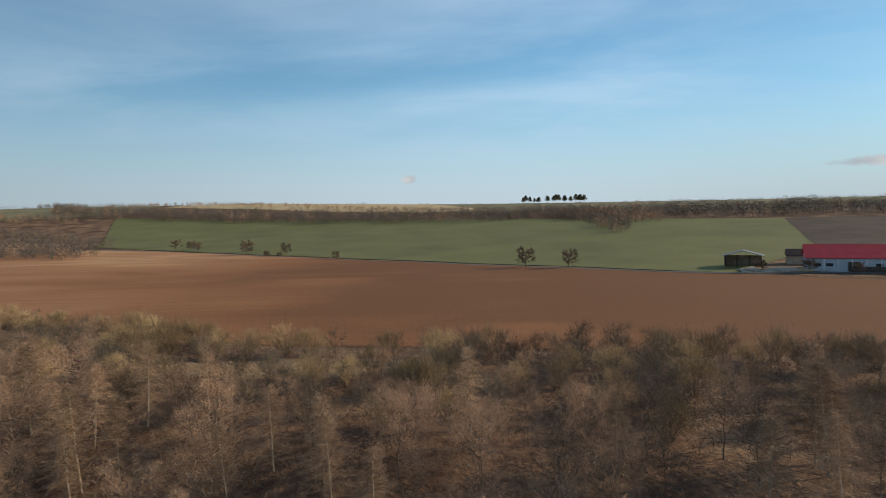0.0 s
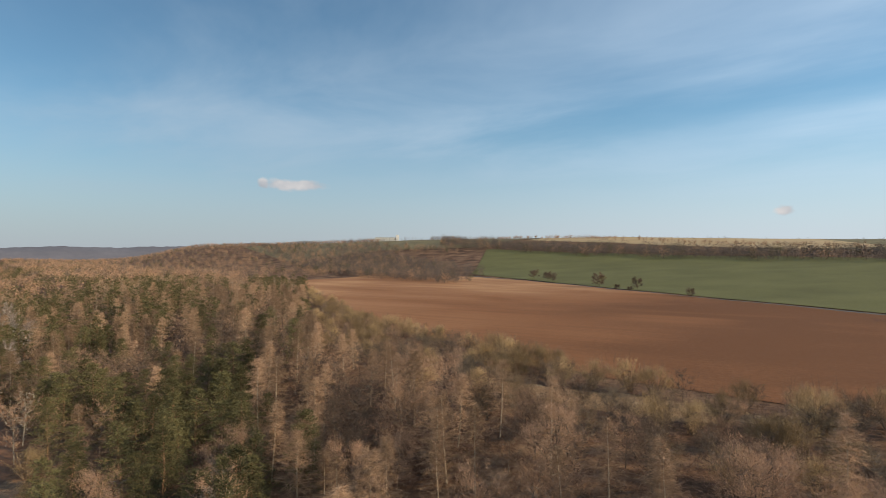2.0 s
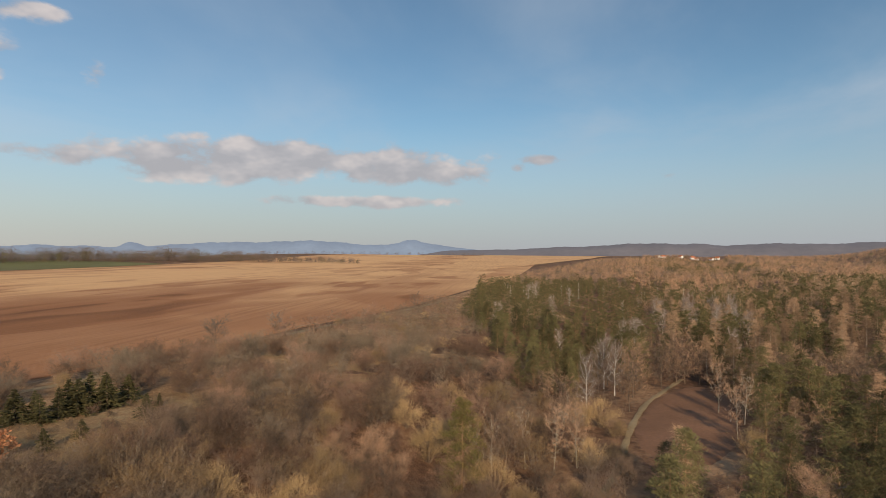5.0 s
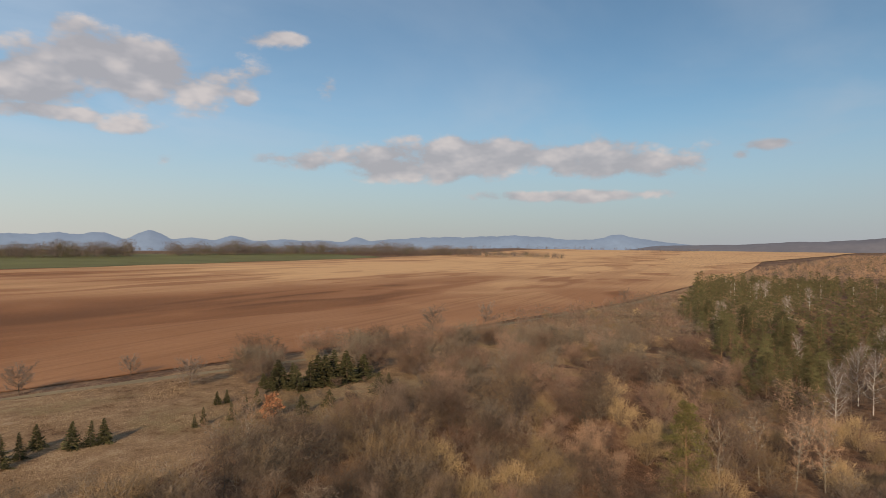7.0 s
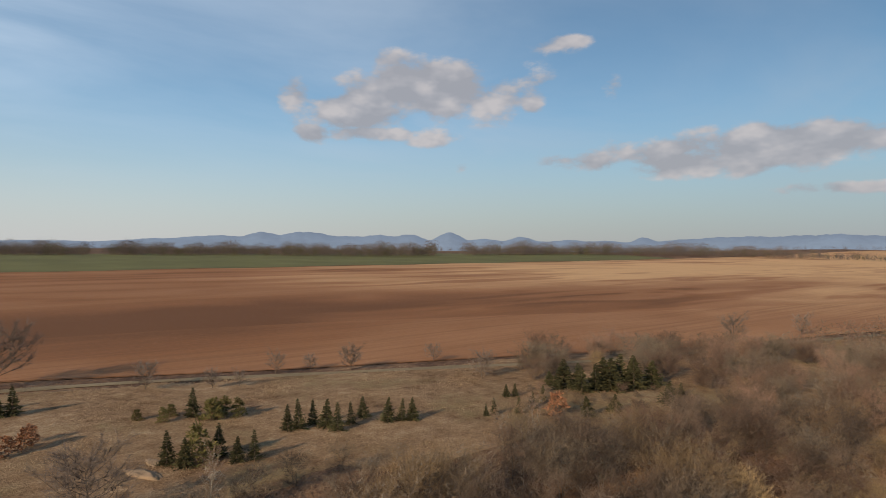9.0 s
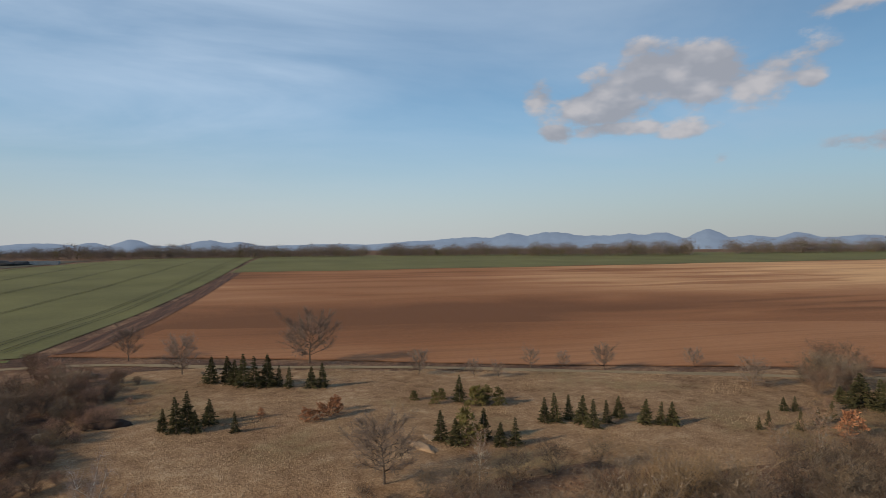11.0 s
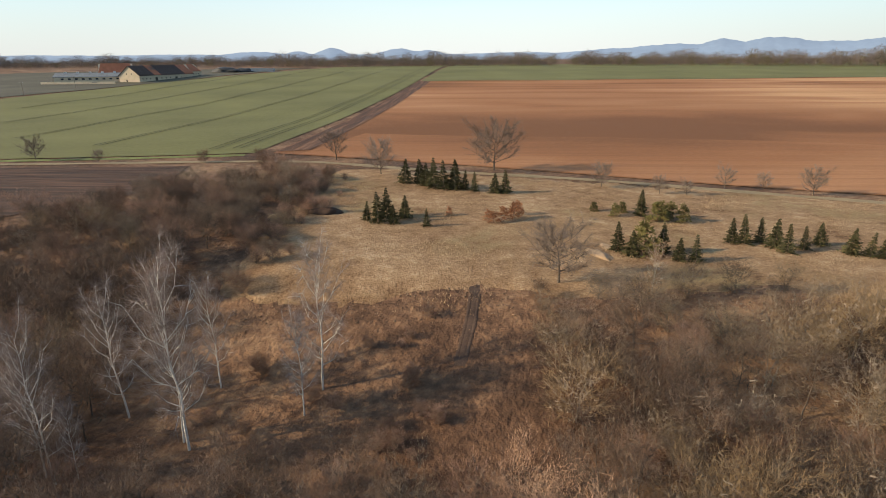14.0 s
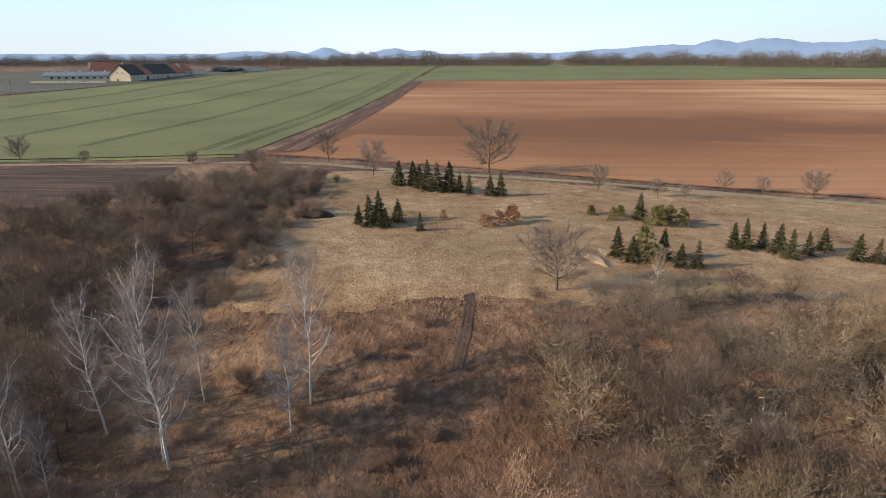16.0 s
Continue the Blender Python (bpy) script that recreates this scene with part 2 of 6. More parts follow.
MAT = {
    "ground": surface("meadow_litter", [(0.34, (0.055, 0.030, 0.018)), (0.46, (0.125, 0.066, 0.038)), (0.54, (0.215, 0.118, 0.066)), (0.66, (0.34, 0.21, 0.120))],
                      0.05, 14.0, bump=1.0, bump_scale=1.6, bump_dist=0.4),
    "dark_soil": surface("dark_soil", three((0.075, 0.046, 0.032), 0.7, 1.4), 0.05, 20.0, bump=0.8, bump_scale=1.2, bump_dist=0.2),
    "plot_soil": surface("plot_soil", three((0.20, 0.105, 0.062), 0.8, 1.3), 0.08, 20.0, bump=0.7, bump_scale=1.5, bump_dist=0.15),
    "asphalt": surface("old_asphalt", three((0.115, 0.11, 0.10), 0.8, 1.3), 0.2, bump=0.2),
    "wood": surface("bark", three((0.18, 0.130, 0.094)), 2.0, bump=0.0, spread=0.2),
    "twig": surface("bare_twigs", three((0.385, 0.235, 0.150), 0.6, 1.35), 0.4, bump=0.0, spread=0.45),
    "larch_twig": surface("larch_twigs", three((0.345, 0.222, 0.140)), 0.4, bump=0.0, spread=0.35),
    "needle": surface("pine_needles", three((0.112, 0.099, 0.044)), 0.5, bump=0.0, spread=0.35),
    "spruce": surface("spruce_needles", three((0.074, 0.066, 0.028)), 0.8, bump=0.0, spread=0.18),
    "birch": surface("birch_bark", [(0.3, (0.12, 0.11, 0.10)), (0.4, (0.58, 0.54, 0.48)), (0.7, (0.82, 0.77, 0.69))], 1.2, 3.0, bump=0.0, stretch=(1, 1, 4)),
    "birch_twig": surface("birch_twigs", three((0.28, 0.215, 0.182)), 0.5, bump=0.0, spread=0.2),
    "wheat": surface("young_wheat", three((0.150, 0.141, 0.050), 0.78, 1.22), 0.02, 40.0, bump=0.5, bump_scale=3.0, bump_dist=0.1),
    "pale": surface("pale_track", three((0.42, 0.33, 0.21), 0.8, 1.2), 0.2, bump=0.3),
    "larch_bark": surface("larch_bark", three((0.44, 0.35, 0.25)), 2.0, bump=0.0, spread=0.2),
    "pine_bark": surface("pine_bark", three((0.22, 0.13, 0.075)), 2.0, bump=0.0, spread=0.2),
    "pale_bark": surface("pale_bark", three((0.31, 0.26, 0.20)), 1.5, bump=0.0, spread=0.2),
    "grey_bark": surface("grey_bark", three((0.20, 0.155, 0.115), 0.6, 1.5), 1.5, bump=0.0, spread=0.6),
    "dark_bark": surface("dark_bark", three((0.13, 0.095, 0.07)), 1.5, bump=0.0, spread=0.2),
    "dark_twig": surface("dark_twigs", three((0.165, 0.112, 0.080)), 0.4, bump=0.0, spread=0.3),
    "red_twig": surface("reddish_twigs", three((0.245, 0.146, 0.102)), 0.4, bump=0.0, spread=0.5),
    "willow_twig": surface("willow_twigs", three((0.38, 0.260, 0.135)), 0.4, bump=0.0, spread=0.4),
    "young_needle": surface("young_pine_needles", three((0.125, 0.105, 0.036)), 0.8, bump=0.0, spread=0.3),
    "track": surface("grassy_track", three((0.27, 0.20, 0.115), 0.75, 1.25), 0.15, bump=0.3),
    "rust_leaf": surface("withered_leaves", three((0.36, 0.165, 0.085)), 1.0, bump=0.0, spread=0.2),
    "straw": surface("straw_grass", three((0.385, 0.265, 0.155), 0.65, 1.25), 0.2, 6.0, bump=0.0, island=0.25),
    "clod": surface("clods", three((0.19, 0.115, 0.068), 0.6, 1.6), 0.6, bump=0.3, island=0.3),
    "rubble": surface("rubble", three((0.36, 0.31, 0.25), 0.6, 1.4), 1.2, bump=0.5),
    "tarp": surface("dark_sheeting", three((0.045, 0.045, 0.045)), 0.5, rough=0.55, bump=0.3, bump_scale=1.0),
    "fallow": surface("fallow", three((0.095, 0.082, 0.055), 0.75, 1.25), 0.03, 30.0, bump=0.6, bump_scale=1.5, bump_dist=0.15),
    "sand": surface("sandy_earth", three((0.33, 0.225, 0.140), 0.65, 1.15), 0.8, 6.0, bump=0.8, bump_scale=3.0, bump_dist=0.2),
    "concrete": surface("grey_concrete", three((0.40, 0.385, 0.36), 0.8, 1.15), 0.4, bump=0.2),
    "pole_wood": surface("weathered_wood", three((0.24, 0.20, 0.155)), 1.0, bump=0.2),
    "dark_wood": surface("dark_boards", three((0.075, 0.058, 0.045)), 1.0, bump=0.3),
    "dark_glass": surface("dark_window", three((0.03, 0.035, 0.04)), 1.0, rough=0.2, bump=0.0),
    "white_paint": surface("white_paint", three((0.72, 0.71, 0.68), 0.85, 1.05), 0.8, bump=0.1),
    "white_wall": surface("white_render", three((0.70, 0.68, 0.63), 0.85, 1.08), 0.4, bump=0.1),
    "pale_blue": surface("pale_sheet_wall", three((0.36, 0.41, 0.46), 0.85, 1.1), 0.5, bump=0.1),
    "red_sheet": surface("red_sheet_roof", three((0.50, 0.055, 0.060), 0.85, 1.15), 0.4, rough=0.6, bump=0.3, bump_scale=2.0),
    "grey_sheet": surface("grey_sheet_roof", three((0.19, 0.195, 0.195), 0.8, 1.2), 0.4, rough=0.6, bump=0.2),
    "brick": surface("brick_red", three((0.32, 0.13, 0.085)), 2.0, bump=0.3),
    "stubble": surface("pale_stubble", three((0.46, 0.33, 0.18), 0.85, 1.15), 0.01, 20.0, bump=0.3),
    "hazel_twig": surface("hazel_twigs", three((0.190, 0.146, 0.104), 0.7, 1.3), 0.4, bump=0.0, spread=0.5),
    "shrub_twig": surface("bush_twigs", [(0.30, (0.100, 0.066, 0.045)), (0.44, (0.160, 0.115, 0.081)), (0.55, (0.215, 0.165, 0.120)), (0.70, (0.265, 0.172, 0.090))], 0.4, bump=0.0, spread=0.5),
    "yellow_needle": surface("yellowish_pine_needles", three((0.150, 0.125, 0.042)), 0.8, bump=0.0, spread=0.1),
    "pasture": surface("winter_pasture", three((0.20, 0.165, 0.088), 0.75, 1.25), 0.02, 30.0, bump=0.4),
    "fruit_twig": surface("orchard_twigs", three((0.21, 0.158, 0.125)), 0.5, bump=0.0, spread=0.3),
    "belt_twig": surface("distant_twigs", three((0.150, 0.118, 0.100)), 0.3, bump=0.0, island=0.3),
    "tram": surface("bared_wheel_track", three((0.065, 0.054, 0.030), 0.8, 1.3), 0.2, bump=0.2),
    "plaster": surface("pale_plaster", three((0.62, 0.49, 0.34), 0.85, 1.1), 0.3, bump=0.2),
    "red_tiles": surface("red_roof_tiles", three((0.42, 0.15, 0.08), 0.8, 1.2), 0.3, bump=0.2),
    "dark_tiles": surface("weathered_roof_tiles", three((0.085, 0.055, 0.045), 0.8, 1.3), 0.3, bump=0.2),
}



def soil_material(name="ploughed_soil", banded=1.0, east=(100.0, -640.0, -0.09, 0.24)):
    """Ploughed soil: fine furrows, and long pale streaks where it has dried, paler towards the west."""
    m = bpy.data.materials.new(name)
    m.use_nodes = True
    n = Nodes(m.node_tree)
    bsdf = m.node_tree.nodes["Principled BSDF"]
    co = n.add("ShaderNodeTexCoord").outputs["Object"]
    sep = n.add("ShaderNodeSeparateXYZ", {0: co}).outputs
    long = n.add("ShaderNodeMapping", {"Vector": co, "Rotation": (0, 0, radians(-4)), "Scale": (0.0022, 0.009, 1.0)}).outputs[0]
    streak = n.noise(long, 1.0, 3.5, 0.5, 0.9)
    broad = n.noise(co, 0.006, 3.0, 0.5)
    clod = n.noise(co, 0.9, 6.0, 0.7)
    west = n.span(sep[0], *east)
    across = n.math("ADD", n.math("ADD", sep[1], n.math("MULTIPLY", sep[0], 0.03)), n.math("MULTIPLY", n.math("SUBTRACT", broad, 0.5), 90.0))
    damp = n.math("SUBTRACT", n.span(across, -170.0, -205.0), n.span(across, -200.0, -290.0))
    pale = n.math("SUBTRACT", n.span(across, -220.0, -330.0), n.span(across, -400.0, -480.0))
    bands = n.math("MULTIPLY", n.math("SUBTRACT", n.math("MULTIPLY", pale, 0.10), n.math("MULTIPLY", damp, 0.05)), banded)
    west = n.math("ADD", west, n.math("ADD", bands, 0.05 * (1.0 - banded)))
    lens = n.noise(n.add("ShaderNodeMapping", {"Vector": co, "Rotation": (0, 0, radians(7)), "Scale": (0.0034, 0.021, 1.0)}).outputs[0], 1.0, 2.5, 0.5, 0.6)
    wet = n.math("MULTIPLY", n.span(lens, 0.50, 0.60), n.span(sep[0], -90.0, -260.0, 0.0, -0.13 * banded))
    west = n.math("ADD", west, wet)
    dry = n.math("ADD", n.math("ADD", n.math("MULTIPLY", streak, 0.48), n.math("MULTIPLY", broad, 0.36)),
                 n.math("ADD", n.math("MULTIPLY", clod, 0.16), west))
    col = n.ramp(dry, [(0.36, (0.185, 0.078, 0.034)), (0.46, (0.305, 0.130, 0.056)), (0.57, (0.405, 0.194, 0.093)), (0.78, (0.69, 0.405, 0.20))])
    lines = n.noise(n.add("ShaderNodeMapping", {"Vector": co, "Rotation": (0, 0, radians(2)), "Scale": (0.010, 0.42, 1.0)}).outputs[0], 1.0, 4.0, 0.65)
    col = n.mix(n.span(lines, 0.42, 0.68, 0.0, 0.34 - 0.16 * banded), col, (0.17, 0.075, 0.036))
    crumb = n.noise(co, 1.3, 5.0, 0.75)
    col = n.mix(n.span(crumb, 0.60, 0.76, 0.0, 0.6), col, (0.50, 0.32, 0.18))
    n.put(bsdf.inputs["Base Color"], col)
    bsdf.inputs["Roughness"].default_value = 0.95
    bsdf.inputs["Specular IOR Level"].default_value = 0.15
    rows = n.add("ShaderNodeMapping", {"Vector": co, "Rotation": (0, 0, radians(4)), "Scale": (0.05, 1.6, 1.0)}).outputs[0]
    h = n.math("ADD", n.math("MULTIPLY", n.noise(rows, 1.0, 3.0), 0.6), n.math("MULTIPLY", clod, 0.6))
    n.put(bsdf.inputs["Normal"], n.add("ShaderNodeBump", {"Strength": 0.8, "Distance": 0.25, "Height": h}))
    return m


MAT["soil"] = soil_material()
# darker eastwards: the shade of backlit clods painted into the soil colour
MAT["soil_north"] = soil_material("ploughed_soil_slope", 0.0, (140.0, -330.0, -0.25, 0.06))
MAT["headland"] = soil_material("dry_cloddy_soil", 0.0)
MAT["rows"] = surface("ridged_soil", [(0.36, (0.050, 0.025, 0.016)), (0.5, (0.115, 0.055, 0.031)), (0.64, (0.21, 0.105, 0.058))], 0.6, 6.0,
                      bump=1.0, bump_scale=0.8, bump_dist=0.4, stretch=(1.0, 0.05, 1), turn=1.3)
MAT["furrows"] = surface("dark_furrows", [(0.38, (0.026, 0.015, 0.010)), (0.5, (0.068, 0.034, 0.021)), (0.62, (0.140, 0.070, 0.042))], 0.5, 6.0,
                         bump=1.0, bump_scale=0.7, bump_dist=0.4, stretch=(0.06, 1.0, 1), turn=-7.0)
MAT["verge"] = surface("green_verge", three((0.155, 0.165, 0.050), 0.6, 1.5), 0.25, bump=0.5, bump_scale=4.0)
# dark soil that also paints the deep shade of the flat-lying ruts
MAT["rut_soil"] = surface("wet_mud", three((0.075, 0.045, 0.030)), 0.6, rough=0.7, bump=0.5)


def meadow_material():
    """Dry winter grass: beige and brown, matted, with greener and barer patches."""
    m = bpy.data.materials.new("dry_meadow")
    m.use_nodes = True
    n = Nodes(m.node_tree)
    bsdf = m.node_tree.nodes["Principled BSDF"]
    co = n.add("ShaderNodeTexCoord").outputs["Object"]
    wide = n.noise(co, 0.06, 4.0, 0.6, 0.5)
    mid = n.noise(co, 0.38, 6.0, 0.7)
    fine = n.noise(co, 3.2, 4.0, 0.7)
    f = n.math("ADD", n.math("MULTIPLY", wide, 0.30), n.math("ADD", n.math("MULTIPLY", mid, 0.38), n.math("MULTIPLY", fine, 0.32)))
    col = n.ramp(f, [(0.375, (0.105, 0.058, 0.031)), (0.45, (0.235, 0.137, 0.073)), (0.53, (0.34, 0.213, 0.119)), (0.63, (0.52, 0.365, 0.222))])
    green = n.math("MULTIPLY", n.span(n.noise(co, 0.045, 3.0, 0.6, 0.6), 0.50, 0.68), n.span(mid, 0.35, 0.6))
    col = n.mix(n.math("MULTIPLY", green, 0.45), col, (0.185, 0.160, 0.068))
    bare = n.span(n.noise(co, 0.16, 4.0, 0.6), 0.63, 0.74)
    col = n.mix(n.math("MULTIPLY", bare, 0.6), col, (0.20, 0.105, 0.060))
    n.put(bsdf.inputs["Base Color"], col)
    bsdf.inputs["Roughness"].default_value = 0.95
    bsdf.inputs["Specular IOR Level"].default_value = 0.1
    h = n.math("ADD", n.math("MULTIPLY", mid, 0.6), n.math("MULTIPLY", fine, 0.5))
    n.put(bsdf.inputs["Normal"], n.add("ShaderNodeBump", {"Strength": 1.0, "Distance": 0.45, "Height": h}))
    return m


MAT["grass"] = meadow_material()


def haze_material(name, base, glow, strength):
    """Hills many kilometres off: the lit air's haze is painted in, mostly as glow."""
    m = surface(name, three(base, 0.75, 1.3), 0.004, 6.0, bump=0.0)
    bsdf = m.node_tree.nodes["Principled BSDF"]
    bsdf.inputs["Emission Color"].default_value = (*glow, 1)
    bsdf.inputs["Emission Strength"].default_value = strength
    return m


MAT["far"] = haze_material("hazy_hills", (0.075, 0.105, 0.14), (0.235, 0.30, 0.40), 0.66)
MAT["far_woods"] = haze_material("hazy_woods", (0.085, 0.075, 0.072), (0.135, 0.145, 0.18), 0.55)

# ---- terrain ----
AXIS_N = (0.309, 0.951)       # across the wooded valley
ROAD_N = (0.457, 0.889)       # across the road below the northern slope


def smooth(a, b, v):
    k = np.clip((v - a) / (b - a), 0, 1)
    return k * k * (3 - 2 * k)


def height(x, y):
    """Ground level in metres."""
    x, y = np.asarray(x, float), np.asarray(y, float)
    s = AXIS_N[0] * x + AXIS_N[1] * y
    q = ROAD_N[0] * x + ROAD_N[1] * y - 296
    z = -8.0 * (1 - smooth(28, 62, np.abs(s)))
    z = z + 25 * smooth(-60, 500, q)
    z = z + 14.0 * smooth(200, 800, -y) * (1 - smooth(1500, 2900, -x))
    r, az = np.hypot(x, y), np.degrees(np.arctan2(-x, y))
    wrap = az % 360
    z = z + 20.0 * np.interp(wrap, [62, 70, 80, 96, 108, 126], [0.0, 0.5, 0.5, 1.0, 1.0, 0.0]) * smooth(700, 2300, r)
    rise = np.interp(az, [-110, -70, -36, 0, 18, 36, 49, 56, 62], [0.0, 0.9, 0.92, 1.38, 1.80, 1.60, 1.12, 0.95, 0.2])
    far = np.interp(az, [-40, 40, 60], [1500, 1600, 2600])
    crest = np.maximum(24 + far * np.tan(np.radians(rise)) - 25 * smooth(-60, 500, q), 0) * smooth(-115, -70, az) * (1 - smooth(56, 66, az))
    z = z + crest * smooth(0.42, 1.0, r / far)
    z = z + 0.25 * np.sin(x * 0.045 + 1.0) * np.cos(y * 0.05) * smooth(20, 60, np.hypot(x, y))
    return z


def ground_at(x, y):
    return float(height(x, y))
#END TERRAIN


def mesh_from(name, verts, faces, material=None):
    """A mesh of triangles or quads from two arrays."""
    verts, faces = np.asarray(verts, np.float32), np.asarray(faces, np.int32)
    me = bpy.data.meshes.new(name)
    me.vertices.add(len(verts))
    me.vertices.foreach_set("co", verts.ravel())
    k = faces.shape[1]
    me.loops.add(faces.size)
    me.loops.foreach_set("vertex_index", faces.ravel())
    me.polygons.add(len(faces))
    me.polygons.foreach_set("loop_start", np.arange(0, faces.size, k, dtype=np.int32))
    me.polygons.foreach_set("loop_total", np.full(len(faces), k, np.int32))
    me.update(calc_edges=True)
    if material:
        me.materials.append(material)
    return me


def part(name, data, material, parent, label=""):
    """One mesh object under a thing; data is a bmesh or a mesh."""
    if isinstance(data, bmesh.types.BMesh):
        me = bpy.data.meshes.new(name)
        data.to_mesh(me)
        data.free()
        data = me
    if material and not data.materials:
        data.materials.append(material)
    ob = new(name, data)
    ob.parent = parent
    return tagged(ob, label)


RINGS = np.concatenate([[0.0], np.geomspace(4.0, 4900.0, 215)])
SPOKES = 360


def sheet(lift=0.0, lift_far=0.0, lo=0, hi=None):
    """The rings and spokes of the ground from ring lo to hi as arrays."""
    r = RINGS[lo:hi]
    a = np.arange(SPOKES) * 2 * np.pi / SPOKES
    rr, aa = np.meshgrid(r, a, indexing="ij")
    x, y = rr * np.sin(aa), rr * np.cos(aa)
    z = height(x, y) + lift + lift_far * rr
    v = np.stack([x, y, z], -1).reshape(-1, 3)
    i, j = np.meshgrid(np.arange(len(r) - 1), np.arange(SPOKES), indexing="ij")
    k = (j + 1) % SPOKES
    f = np.stack([i * SPOKES + j, i * SPOKES + k, (i + 1) * SPOKES + k, (i + 1) * SPOKES + j], -1).reshape(-1, 4)
    return v, f


def ground_sheet():
    v, f = sheet()
    me = mesh_from("ground", v, f, MAT["ground"])
    me.polygons.foreach_set("use_smooth", np.ones(len(f), bool))
    ob = new("ground", me)
    tagged(ob, "rolling ground with brown leaf litter and dry grass", "ground", kind="structure")


def field(name, corners, material, label, lift=0.12, category="field"):
    """A piece of ground with convex corners (anticlockwise from above), a little over the sheet."""
    if sum(ax * by - bx * ay for (ax, ay), (bx, by) in zip(corners, corners[1:] + corners[:1])) < 0:
        corners = corners[::-1]
    v, f = sheet(lift * 0.6, 0.00045)
    c = v[f].mean(1)
    keep = np.ones(len(f), bool)
    size = np.abs(v[f] - c[:, None]).max((1, 2)) * 1.5 + 0.1
    for (ax, ay), (bx, by) in zip(corners, corners[1:] + corners[:1]):
        d = math.hypot(bx - ax, by - ay)
        keep &= ((bx - ax) * (c[:, 1] - ay) - (by - ay) * (c[:, 0] - ax)) / d > -size
    f = f[keep]
    used, inv = np.unique(f, return_inverse=True)
    me = mesh_from(name, v[used], inv.reshape(-1, 4))
    bm = bmesh.new()
    bm.from_mesh(me)
    for (ax, ay), (bx, by) in zip(corners, corners[1:] + corners[:1]):
        bmesh.ops.bisect_plane(bm, geom=bm.verts[:] + bm.edges[:] + bm.faces[:], plane_co=(ax, ay, 0),
                               plane_no=(by - ay, -(bx - ax), 0), clear_outer=True)
    for face in bm.faces:
        face.smooth = True
    bm.to_mesh(me)
    bm.free()
    me.materials.append(material)
    return tagged(new(name, me), label, category, kind="structure")


ground_sheet()
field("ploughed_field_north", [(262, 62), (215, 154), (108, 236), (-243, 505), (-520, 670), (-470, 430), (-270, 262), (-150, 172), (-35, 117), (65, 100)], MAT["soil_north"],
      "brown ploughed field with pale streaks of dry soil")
field("ploughed_field_corner", [(215, 153.5), (262, 62), (330, 60), (300, 140), (196, 206), (145, 229), (108, 237)], MAT["soil_north"], "dark corner of the ploughed field by the road, backlit shade painted in", 0.1)
field("wheat_field_north", [(112, 242), (202, 338), (290, 532), (100, 705), (-62, 800), (-530, 930), (-368, 608)], MAT["wheat"],
      "green field of young winter wheat on a slope", lift=0.2)
field("ploughed_field_upper", [(202, 340), (420, 160), (560, 420), (290, 530)], MAT["dark_soil"], "dark brown ploughed field on the slope", lift=0.3)
field("ploughed_field_south", [(45.6, -481), (53.6, -153), (-61, -109), (-150, -76), (-280, -42), (-652, 15), (-2300, 160), (-2600, -500), (-900, -530)], MAT["soil"],
      "wide brown ploughed field with pale dry streaks")
field("ploughed_field_west", [(-600, 8), (-900, 70), (-1500, 205), (-2300, 400), (-3300, 700), (-3300, -100), (-1200, -100)], MAT["headland"],
      "pale dry ploughed land beyond the end of the wood", 0.55)
field("wheat_field_south", [(54, -154), (46, -482), (30, -900), (150, -800), (249, -492), (335, -104)], MAT["wheat"],
      "green field of young winter wheat with wheel tracks")
field("ploughed_field_farm", [(250.5, -491), (336.5, -106), (520, -150), (640, -560), (330, -700), (180, -740)], MAT["fallow"], "dull olive-brown fallow ground round the farm", 0.1)
field("headland_south", [(37, -196), (46, -151), (-61, -109.5), (-150, -76.5), (-260, -47), (-330, -95), (-166, -150), (-104, -172)], MAT["headland"], "paler cloddy headland of the ploughed field", 0.2)
field("wheat_field_far", [(43, -483), (-900, -534), (-1000, -800), (-400, -930), (28, -930)], MAT["wheat"], "far green strip of young winter wheat")
field("ploughed_field_east", [(67, -134), (61.5, -110), (66, -95), (78, -84), (300, 20), (330, -92), (112, -130)], MAT["furrows"], "dark freshly ploughed field with furrows")


def patch(name, x0, x1, y0, y1, step, inside, material, label, lift=0.12, category="meadow"):
    """A piece of ground with an uneven edge, where inside(x, y) is over zero."""
    xs, ys = np.arange(x0, x1 + step, step), np.arange(y0, y1 + step, step)
    x, y = [m.ravel() for m in np.meshgrid(xs, ys, indexing="ij")]
    f = inside(x, y)
    n = len(ys)
    i, j = np.meshgrid(np.arange(len(xs) - 1), np.arange(n - 1), indexing="ij")
    q = np.stack([i * n + j, (i + 1) * n + j, (i + 1) * n + j + 1, i * n + j + 1], -1).reshape(-1, 4)
    q = q[f[q].max(1) > 0]
    out = f < 0
    for _ in range(3):
        e = 0.2
        g = inside(x, y)
        gx, gy = (inside(x + e, y) - g) / e, (inside(x, y + e) - g) / e
        k = np.where(out, -g / (gx * gx + gy * gy + 1e-4), 0)
        mx, my = np.clip(k * gx, -step, step), np.clip(k * gy, -step, step)
        x, y = x + mx, y + my
    used, inv = np.unique(q, return_inverse=True)
    z = height(x, y) + np.where(out, -0.02, lift)
    me = mesh_from(name, np.stack([x, y, z], -1)[used], inv.reshape(-1, 4), material)
    me.polygons.foreach_set("use_smooth", np.ones(len(q), bool))
    return tagged(new(name, me), label, category, kind="structure")


